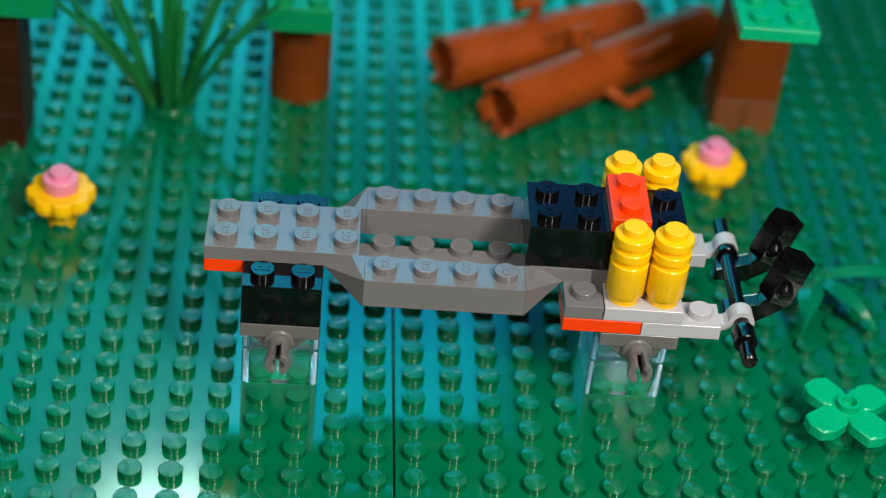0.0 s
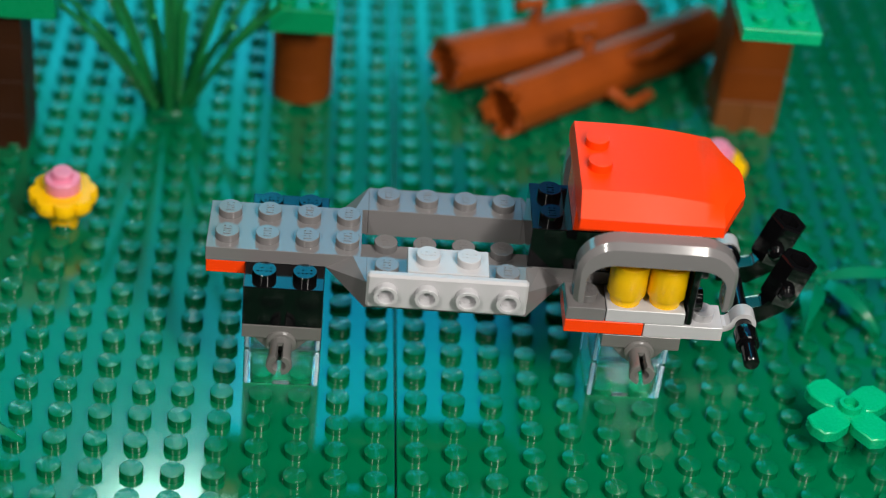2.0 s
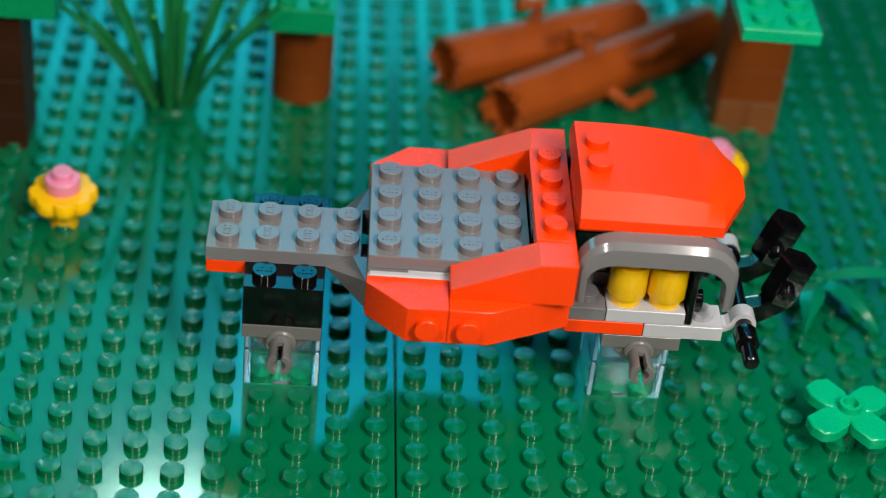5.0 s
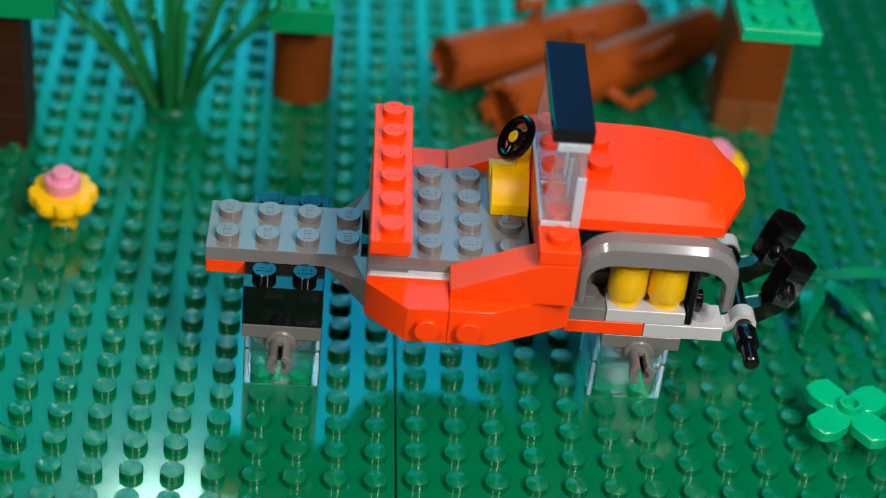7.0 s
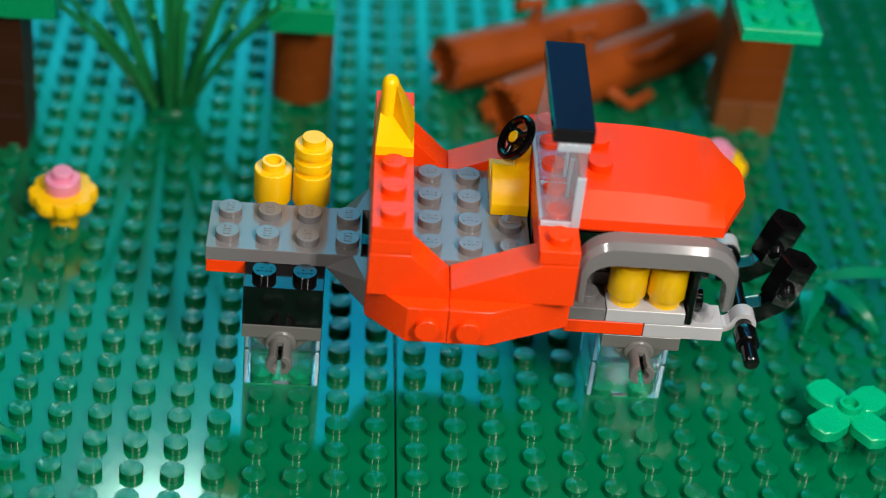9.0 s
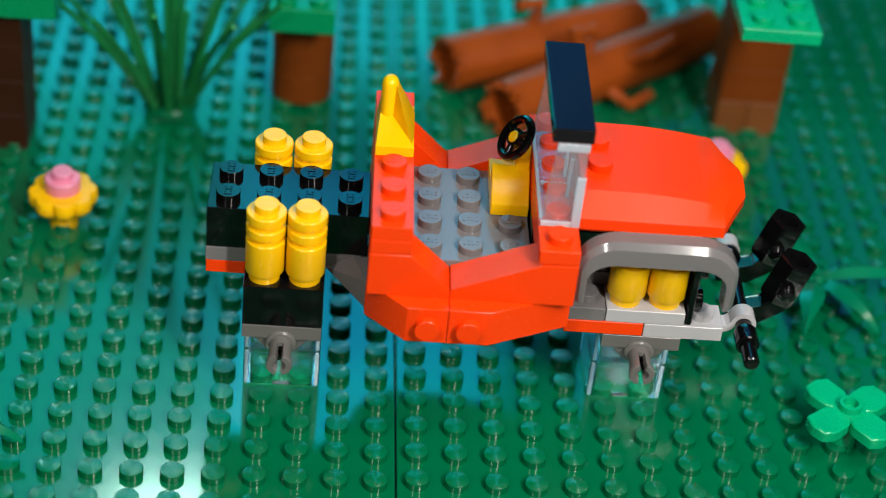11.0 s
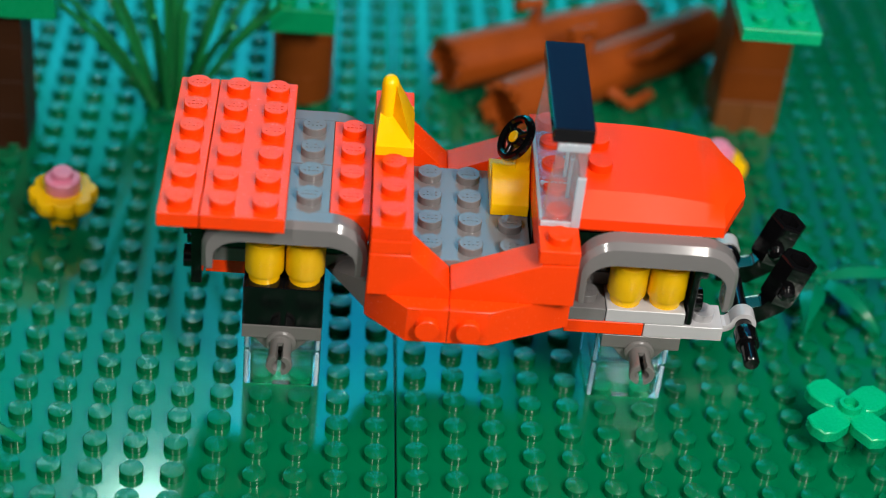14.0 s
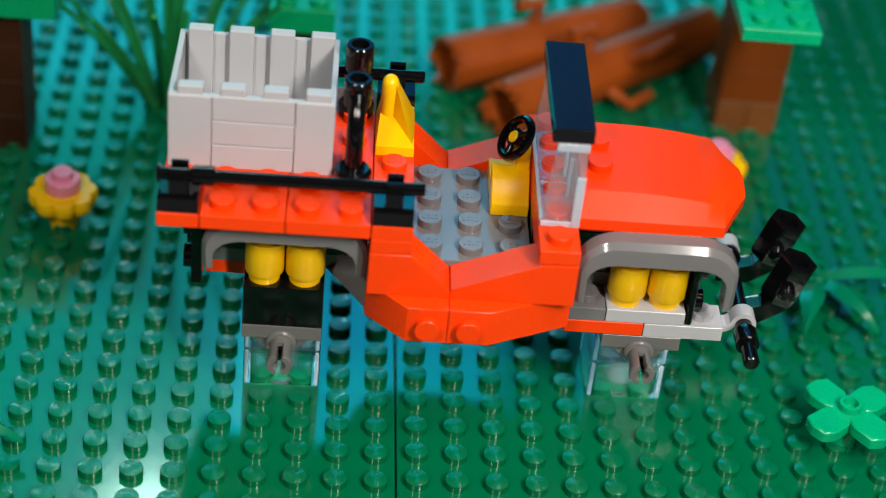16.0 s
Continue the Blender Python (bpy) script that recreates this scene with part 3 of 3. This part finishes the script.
# front end
piece("mudguard", back_mudguard, GREY, 4, 5, 15, 0.45, "dark grey arched mudguard")
piece("mudguard", mudguard, GREY, 4, 3, 15, 0.65, "dark grey arched mudguard")
piece("brick", brick(1, 1), RED, 4, 5, 14, 0.95)
piece("brick", brick(1, 1), RED, 4, 4, 14, 1.25)
piece("bonnet", bonnet, RED_SATIN, 4, 3, 16, 1.45, "smooth orange-red bonnet with cut front corners")
# middle
piece("side_bracket", side_bracket, LIGHT_GREY, -1, 3, 11, 1.75)
piece("side_bracket", mirrored(side_bracket, 1), LIGHT_GREY, -1, 6, 11, 2.05)
piece("wedge", wedge_long, RED, 1, 2.75, 9.5, 2.25)
piece("wedge", wedge_short, RED, -1, 2.75, 9.5, 2.55)
piece("wedge", mirrored(wedge_long, 0), RED, 1, 7.25, 9.5, 2.85)
piece("wedge", mirrored(wedge_short, 0), RED, -1, 7.25, 9.5, 3.05)
piece("plate", brick(1, 4, 1), GREY, 2, 3, 11, 3.35)
piece("plate", brick(1, 4, 1), GREY, -1, 3, 11, 3.65)
piece("plate", brick(4, 4, 1), GREY, -1, 3, 12, 3.85)
piece("plate", brick(1, 4, 1), RED, 3, 3, 14, 4.15)
for build, y, t in ((slope_right, 2, 4.45), (mirrored(slope_right, 1), 7, 4.75)):
    ob = piece("slope", build, RED, 1, y, 12, t, "orange-red slope with a grainy sloping face")
    ob.data.materials.append(RED_GRAIN)
    for face in ob.data.polygons:
        face.material_index = int(face.normal.z > 0.3 and face.normal.x < -0.2)
piece("plate", brick(1, 6, 1), RED, 3, 2, 15, 5.05)
screen = piece("windscreen", windscreen, CLEAR, 3, 3, 16, 5.25, "clear plastic windscreen")
# whitish bars that stand for bright reflections along the screen's edges and pane
bm = bmesh.new()
box(bm, 0.78, 0.99, -0.005, 0.1, 0.05, 3.6, 0.0001)
box(bm, 0.05, 0.77, -0.005, 0.07, 0.05, 0.4, 0.0001)
box(bm, 0.015, 0.09, 0.08, 3.9, 0.36, 0.6, 0.0001)
box(bm, 0.2, 0.97, -0.005, 0.06, 5.45, 5.98, 0.0001)
box(bm, 0.70, 0.775, 1.9, 2.0, 0.4, 5.4, 0.0001)
box(bm, 0.70, 0.775, 1.02, 1.1, 0.4, 3.2, 0.0001)
box(bm, 0.12, 0.775, 1.55, 1.63, 0.36, 0.55, 0.0001)
part("edge_glint", bm, EDGE_GLINT, screen)
piece("roof_tile", brick(1, 4, 1, False), BLACK, 3.05, 3, 22, 5.45, "smooth black tile")
piece("console", console, YELLOW, 2, 5, 13, 5.65, "yellow steering console")
wheel = piece("steering_wheel", steering, BLACK, 2.55, 6.05, 17.2, 5.85, "black steering wheel with a yellow hub")
bm = bmesh.new()
m = Matrix.Rotation(radians(-52), 4, "Y") @ Matrix.Rotation(radians(12), 4, "X")
ring_stack(bm, [(0, -0.0012), (0.0013, -0.0012), (0.0013, 0.0009), (0.0011, 0.0011), (0, 0.0011)], 16, m)
part("hub", bm, YELLOW, wheel)
piece("plate", brick(1, 4, 1), RED, -1, 3, 13, 6.15)
piece("plate", brick(1, 4, 1), RED, -1, 3, 14, 6.55)
piece("plate", brick(1, 6, 1), RED, -1, 2, 15, 6.85)
piece("slope", mirrored(slope_left, 1), RED, -1, 7, 12, 7.05)
piece("slope", slope_left, RED, -1, 2, 12, 7.35)
piece("plate", brick(1, 6, 1), RED, -1, 2, 16, 7.634)
piece("fin", horn, YELLOW, -1, 5, 17, 7.667, "tall pointed yellow fin")
# back end
canister(-2.5, 6.5, 10, (8.15, 8.45, 8.65))
canister(-3.5, 6.5, 10, (8.95, 9.25, 9.45))
canister(-2.5, 3.5, 10, (9.65, 9.85, 10.05))
canister(-3.5, 3.5, 10, (10.25, 10.45, 10.65))
piece("brick", brick(4, 2), BLACK, -5, 4, 11, 10.95)
piece("plate", brick(1, 4, 1), RED, -2, 3, 14, 11.65)
piece("plate", brick(1, 4, 1), RED, -2, 3, 15, 11.95)
piece("plate", brick(2, 2, 1), ORANGE, -4, 4, 14, 12.15)
piece("mudguard", back_mudguard, GREY, -5, 5, 15, 12.45, "dark grey arched mudguard")
piece("mudguard", lambda bm: mudguard(bm, 0.9), GREY, -5, 3, 15, 12.65, "dark grey arched mudguard")
piece("tail_bracket", tail_bracket, BLACK, -5, 3, 14, 12.95)
piece("plate", brick(2, 4, 1), RED, -6, 3, 15, 13.25)
piece("plate", brick(1, 6, 1), RED, -6, 2, 16, 13.45)
piece("plate", brick(2, 6, 1), RED, -5, 2, 16, 13.75)
piece("plate", brick(2, 6, 1), RED, -3, 2, 16, 14.05)
piece("clip_plate", clip_plate, BLACK, -1, 7, 17, 14.15)
piece("clip_plate", clip_plate, BLACK, -6, 7, 17, 14.25)
piece("rail", bar, BLACK, -6.02, 7.5, 18.95, 14.55)
piece("clip_plate", clip_plate, BLACK, -1, 2, 17, 14.85)
piece("clip_plate", clip_plate, BLACK, -6, 2, 17, 15.05)
piece("rail", bar, BLACK, -6.02, 2.5, 18.95, 15.35)
box_crate = piece("crate", crate, LIGHT_GREY, -5.93, 4, 17, 15.65, "light grey open crate with notched rim")
for i in range(4):
    x = 0.22 + i * 1.0
    for y in (0.03, 3 - 0.33):
        bm = bmesh.new()
        box(bm, x, x + 0.6, y, y + 0.3, 0.61 if y > 1 else 4.4, 5.55, 0.0002)
        part("slat", bm, LIGHT_GREY, box_crate)
for x0, x1 in ((0.0, 1.02), (3.0, 3.93)):
    bm = bmesh.new()
    box(bm, x0, x1, -0.05, -0.003, 0, 5, 0.00015)
    part("corner_board", bm, LIGHT_GREY, box_crate)
for k in range(3):
    bm = bmesh.new()
    box(bm, 1.04, 2.98, -0.035, -0.003, 0.04 + 1.68 * k, 1.64 + 1.68 * k, 0.0001)
    part("board", bm, LIGHT_GREY, box_crate)
piece("exhaust", exhaust(1), BLACK, -1.5, 3.85, 17, 15.95)
piece("exhaust", exhaust(-1), BLACK, -1.5, 6.85, 17, 15.95)


# ---- clear supports under the axles ----
def support(x, y, heights):
    base = new("clear_support")
    base.location = (x * S, y * S, 0)
    tagged(base, "stacked clear plastic bricks that prop up the truck", "toy brick", "clear supports")
    z, t = 0, 0.19
    for h in heights:
        bm = bmesh.new()
        box(bm, 0.01, 1.99, 0.01, 1.99, 0.03, h, 0.0006)
        box(bm, t, 2 - t, t, 2 - t, 0.3, h - 0.4, 0.0003)
        ob = part("brick", bm, CAST, base)
        ob.location = (0, 0, z * P)
        # the hollow faces inwards
        back = bmesh.new()
        back.from_mesh(ob.data)
        lim = (t - 0.01) * S
        bmesh.ops.reverse_faces(back, faces=[f for f in back.faces if all(lim < v.co.x < 2 * S - lim and lim < v.co.y < 2 * S - lim for v in f.verts)])
        back.to_mesh(ob.data)
        back.free()
        ob.visible_shadow = False
        # thin whitish rods added as painted highlights down the four corners
        bm = bmesh.new()
        for cx in (0.1, 1.9):
            for cy in (0.1, 1.9):
                rod(bm, (cx * S, cy * S, 0.15 * P), (cx * S, cy * S, (h - 0.2) * P), 0.00032, 8, cap=0.0001)
        part("corner_glint", bm, EDGE_GLINT, ob)
        bm = bmesh.new()
        ring_stack(bm, [(0.0032, 0.1 * P), (0.0032, (h - 0.45) * P), (0.0024, (h - 0.45) * P), (0.0024, 0.1 * P), (0.0032, 0.1 * P)], 24, Matrix.Translation((S, S, 0)))
        part("inner_tube", bm, CLEAR, ob)
        if z + h < sum(heights):
            bm = bmesh.new()
            studs(bm, 0, 2, 0, 2, 0, None)
            knob = part("stud", bm, CLEAR, ob)
            knob.location = (0, 0, (h - 0.02) * P)
        z += h


support(-4, 4, (3, 3))
support(5.07, 4.2, (3, 3, 1))


# ---- plants, logs and trees on the baseplates ----
def thing(name, label, category, x, y, z=0, rz=0, group=""):
    ob = new(name)
    ob.matrix_basis = pose(x * S, y * S, z * P, 0, 0, rz)
    return tagged(ob, label, category, group)


def flower(x, y, rz):
    f = thing("flower", "yellow toy flower with a pink round centre on the baseplate", "toy flower", x, y, 0, rz, "yellow flowers")
    bm = bmesh.new()
    ring_stack(bm, [(0, 0), (0.0031, 0), (0.0034, 0.0012), (0.0034, 0.0058), (0.003, 0.006), (0, 0.006)], 20)
    part("stem", bm, YELLOW, f)
    bm = bmesh.new()
    n = 96

    def lobes(k):
        return [(k * (0.0064 + 0.0014 * abs(math.cos(4 * a)) ** 0.7) * math.cos(a), k * (0.0064 + 0.0014 * abs(math.cos(4 * a)) ** 0.7) * math.sin(a))
                for a in (2 * math.pi * q / n for q in range(n))]
    rows = [[bm.verts.new((x, y, z)) for x, y in lobes(k)] for k, z in ((0.55, 0.0046), (0.82, 0.0052), (0.97, 0.0064), (1.0, 0.0072), (1.0, 0.0092), (0.96, 0.0097), (0.5, 0.0098))]
    for a, b in zip(rows, rows[1:]):
        for q in range(n):
            bm.faces.new([a[q], a[(q + 1) % n], b[(q + 1) % n], b[q]])
    bm.faces.new(rows[0])
    bm.faces.new(list(reversed(rows[-1])))
    part("petals", bm, YELLOW, f)
    bm = bmesh.new()
    ring_stack(bm, [(0, 0.0098), (0.0039, 0.0098), (0.004, 0.01), (0.004, 0.0128), (0.0037, 0.0131), (0.0024, 0.0131), (0.0024, 0.0146), (0.0022, 0.0148), (0, 0.0148)], 24)
    part("centre", bm, PINK, f)


flower(-9.5, 10.65, 10)
flower(9.8, 14.1, 35)

# reeds
reed = thing("reed_plant", "green toy reed plant with thin spreading stalks", "toy plant", -7.05, 16.9)
bm = bmesh.new()
ring_stack(bm, [(0, 0.0008), (0.0064, 0.0008), (0.0066, 0.0012), (0.0066, 0.003), (0.0062, 0.0034), (0, 0.0034)], 28)
part("foot", bm, GREEN_SHADED, reed)
rng = random.Random(11)
for ring, count, lean0, foot, size in ((0, 12, 0.55, 0.0058, 0.050), (1, 7, 0.29, 0.0046, 0.062), (2, 4, 0.14, 0.0022, 0.060)):
    for k in range(count):
        a = 2 * math.pi * (k + 0.45 * ring) / count + rng.uniform(-0.12, 0.12)
        lean, L = lean0 + rng.uniform(-0.07, 0.07), size * rng.uniform(0.8, 1.1)
        if ring == 2 and k == 3:
            L = 0.026
        pts = []
        for i in range(6):
            u = i / 5
            out = foot + L * u * math.sin(lean * (0.85 + 0.25 * u))
            pts.append((out * math.cos(a), out * math.sin(a), 0.004 + L * u * math.cos(lean * (0.85 + 0.25 * u))))
        bm = bmesh.new()
        sweep(bm, pts, [0.0009, 0.00085, 0.0008, 0.00075, 0.0007, 0.0007], 8)
        part("stalk", bm, REED_GREEN, reed)


def log(x, y, rz, length, stubs, label):
    ob = thing("log", label, "toy log", x, y, 0.53, rz, "brown logs")
    rng = random.Random(int(x * 10))
    bm = bmesh.new()
    n, R = 40, 0.0071
    ends = [rng.uniform(-0.0014, 0.0014) for _ in range(n)]
    prof = [R * (1 + 0.02 * math.sin(5 * 2 * math.pi * k / n) + 0.018 * math.sin(11 * 2 * math.pi * k / n + 1)) for k in range(n)]
    rows = []
    for i, u in enumerate(np.linspace(0, 1, 15)):
        jag = 1 if i in (0, 14) else 0
        rows.append([bm.verts.new((u * length * S + jag * ends[k] * (1 if i else 1.6), prof[k] * math.cos(2 * math.pi * k / n), R + prof[k] * math.sin(2 * math.pi * k / n))) for k in range(n)])
    inner = [[bm.verts.new((u * length * S + s, 0.72 * prof[k] * math.cos(2 * math.pi * k / n), R + 0.72 * prof[k] * math.sin(2 * math.pi * k / n))) for k in range(n)] for u, s in ((0, -0.0002), (0, 0.02), (1, -0.02), (1, 0.0002))]
    seq = [inner[1], inner[0], *rows, inner[3], inner[2]]
    for a, b in zip(seq, seq[1:]):
        for k in range(n):
            f = bm.faces.new([a[k], a[(k + 1) % n], b[(k + 1) % n], b[k]])
            f.smooth = True
    part("bark", bm, BROWN, ob)
    for u, v0, h in stubs:
        bm = bmesh.new()
        base = Vector((u * length * S, math.cos(v0) * R * 0.9, R + math.sin(v0) * R * 0.9))
        out = Vector((0.002, math.cos(v0) * 0.006, math.sin(v0) * 0.006))
        sweep(bm, [base, base + out * 0.6, base + out, base + out + Vector((h, 0, 0.001))], [0.0017, 0.0015, 0.0016, 0.0015], 10)
        part("branch_stub", bm, BROWN, ob)
    return ob


log(3.36, 16.5, 38.5, 9.2, ((0.53, 2.45, 0.0085), (0.44, 3.5, 0.0075), (0.40, 1.4, -0.0085)), "reddish-brown hollow toy log with branch stubs")
log(1.66, 19.0, 28.5, 7.5, ((0.42, 1.6, -0.0075),), "reddish-brown hollow toy log behind another")

# trees
tree = thing("tree", "toy tree of stacked brown bricks under bright green plates", "toy tree", 10.37, 17.58, 0, -1)
for k, (x0, x1, z, h, mat) in enumerate(((0, 0.98, 0, 3, BARE_TRUNK), (1.0, 1.98, 0, 3, BARE_TRUNK), (0, 1.98, 3, 3, TRUNK), (0, 1.98, 6, 3, TRUNK),
                                         (0, 1.98, 9, 3, TRUNK), (0, 1.98, 12, 3, TRUNK), (0, 1.98, 15, 1, TRUNK))):
    bm = bmesh.new()
    box(bm, x0, x1, 0, 1.98, z + 0.04, z + h, 0.00015)
    part("brick", bm, mat, tree)
bm = bmesh.new()
box(bm, -0.9, 1.36, -5.15, 2.0, 16.0, 17.0, 0.0002)
for i in range(2):
    for j in range(7):
        stud(bm, -0.3 + 1.06 * i, -4.65 + 1.02 * j, 17.0)
part("leaf_plate", bm, BRIGHT_GREEN, tree)
tree = thing("tree", "toy tree with a round brown trunk under green bricks", "toy tree", -2.98, 18.35)
for z, h in ((0, 3), (3, 3), (6, 3)):
    bm = bmesh.new()
    low = 0.0044 if z == 0 else 0.0076
    ring_stack(bm, [(0, z * P), (low, z * P), (low, z * P + 0.0016), (0.0078, z * P + 0.0018), (0.0078, (z + h) * P - 0.0001), (0.0077, (z + h) * P), (0, (z + h) * P)], 32)
    part("round_brick", bm, TRUNK, tree)
bm = bmesh.new()
box(bm, -1.06, 0.94, -2.3, 1.7, 9, 11, 0.0002)
studs(bm, -1.06, 0.94, -2.3, 1.7, 11)
part("leaf_brick", bm, LEAF_GREEN, tree)
tree = thing("tree", "toy tree with a brown trunk darkened for shade under green leaves", "toy tree", -13.1, 14.25)
for z in (0, 3, 6, 9):
    bm = bmesh.new()
    box(bm, 0, 2, 0, 2, z + 0.04, z + 3)
    part("brick", bm, BROWN_SHADED, tree)
bm = bmesh.new()
box(bm, -1.4, 3.05, -0.4, 3.6, 12, 14.5)
studs(bm, -1, 3, -0.4, 3.6, 14.5)
part("leaf_brick", bm, LEAF_GREEN, tree)


def leaf_outline():
    return [(0.0018, -0.0022), (0.0018, 0.0022), (0.0038, 0.0034), (0.0078, 0.0036), (0.0102, 0.0024), (0.0106, -0.0008), (0.0092, -0.0035), (0.0042, -0.0035)]


plant = thing("leaf_plant", "bright green toy leaf rosette with a hollow stud", "toy plant", 11.72, 2.9, 0, 20)
bm = bmesh.new()
ring_stack(bm, [(0, 0), (0.0031, 0), (0.0031, 0.0064), (0, 0.0064)], 20)
part("stem", bm, BRIGHT_GREEN, plant)
bm = bmesh.new()
ring_stack(bm, [(0, 0.0064), (0.0034, 0.0064), (0.0034, 0.0096), (0.0024, 0.0097), (0.0024, 0.0112), (0.0016, 0.0113), (0.0015, 0.011), (0.0015, 0.0095), (0, 0.0095)], 24)
part("hub", bm, BRIGHT_GREEN, plant)
for k in range(4):
    bm = bmesh.new()
    prism(bm, leaf_outline(), 0.0068, 0.0096, "z", 0.0003)
    ob = part("leaf", bm, BRIGHT_GREEN, plant)
    ob.rotation_euler = (0, 0, radians(90 * k + 17))


def bamboo(x, y, rz, angles):
    ob = thing("bamboo_plant", "green toy bamboo leaves drooping from a round stem", "toy plant", x, y, 0, rz, "bamboo leaf plants")
    bm = bmesh.new()
    ring_stack(bm, [(0, 0), (0.0031, 0), (0.0031, 0.0066), (0.0024, 0.0068), (0.0024, 0.0082), (0.0015, 0.0083), (0.0014, 0.007), (0, 0.007)], 20)
    part("stem", bm, BAMBOO_GREEN, ob)
    for a in angles:
        bm = bmesh.new()
        rows = []
        for i in range(8):
            u = i / 7
            r = 0.002 + 0.0195 * u
            z = 0.0055 + 0.0035 * math.sin(u * 2.2) - 0.004 * u * u
            w = 0.0004 + 0.0026 * math.sin(math.pi * min(1, u * 0.9 + 0.12)) * (1 - u ** 4)
            rows.append([bm.verts.new((r, -w, z)), bm.verts.new((r, 0, z + 0.0012)), bm.verts.new((r, w, z)), bm.verts.new((r, 0, z - 0.0008))])
        for p, q in zip(rows, rows[1:]):
            for j in range(4):
                f = bm.faces.new([p[j], p[(j + 1) % 4], q[(j + 1) % 4], q[j]])
                f.smooth = True
        bm.faces.new(rows[0])
        bm.faces.new(list(reversed(rows[-1])))
        leaf = part("leaf", bm, BAMBOO_GREEN, ob)
        leaf.rotation_euler = (0, 0, radians(a))


bamboo(12.1, 9.2, 0, (2, -59, -107, 110))
bamboo(-11.75, 1.55, 0, (-15, 75, 165, 255))


# ---- what moves: each piece joins the truck in one step ----
def motions():
    for ob, t, wait, home in ARRIVALS:
        n = round(t * FPS)
        walk(ob, [(0, wait), ((n - 1) / FPS, wait), (n / FPS, home), (16.0, home)])


motions()
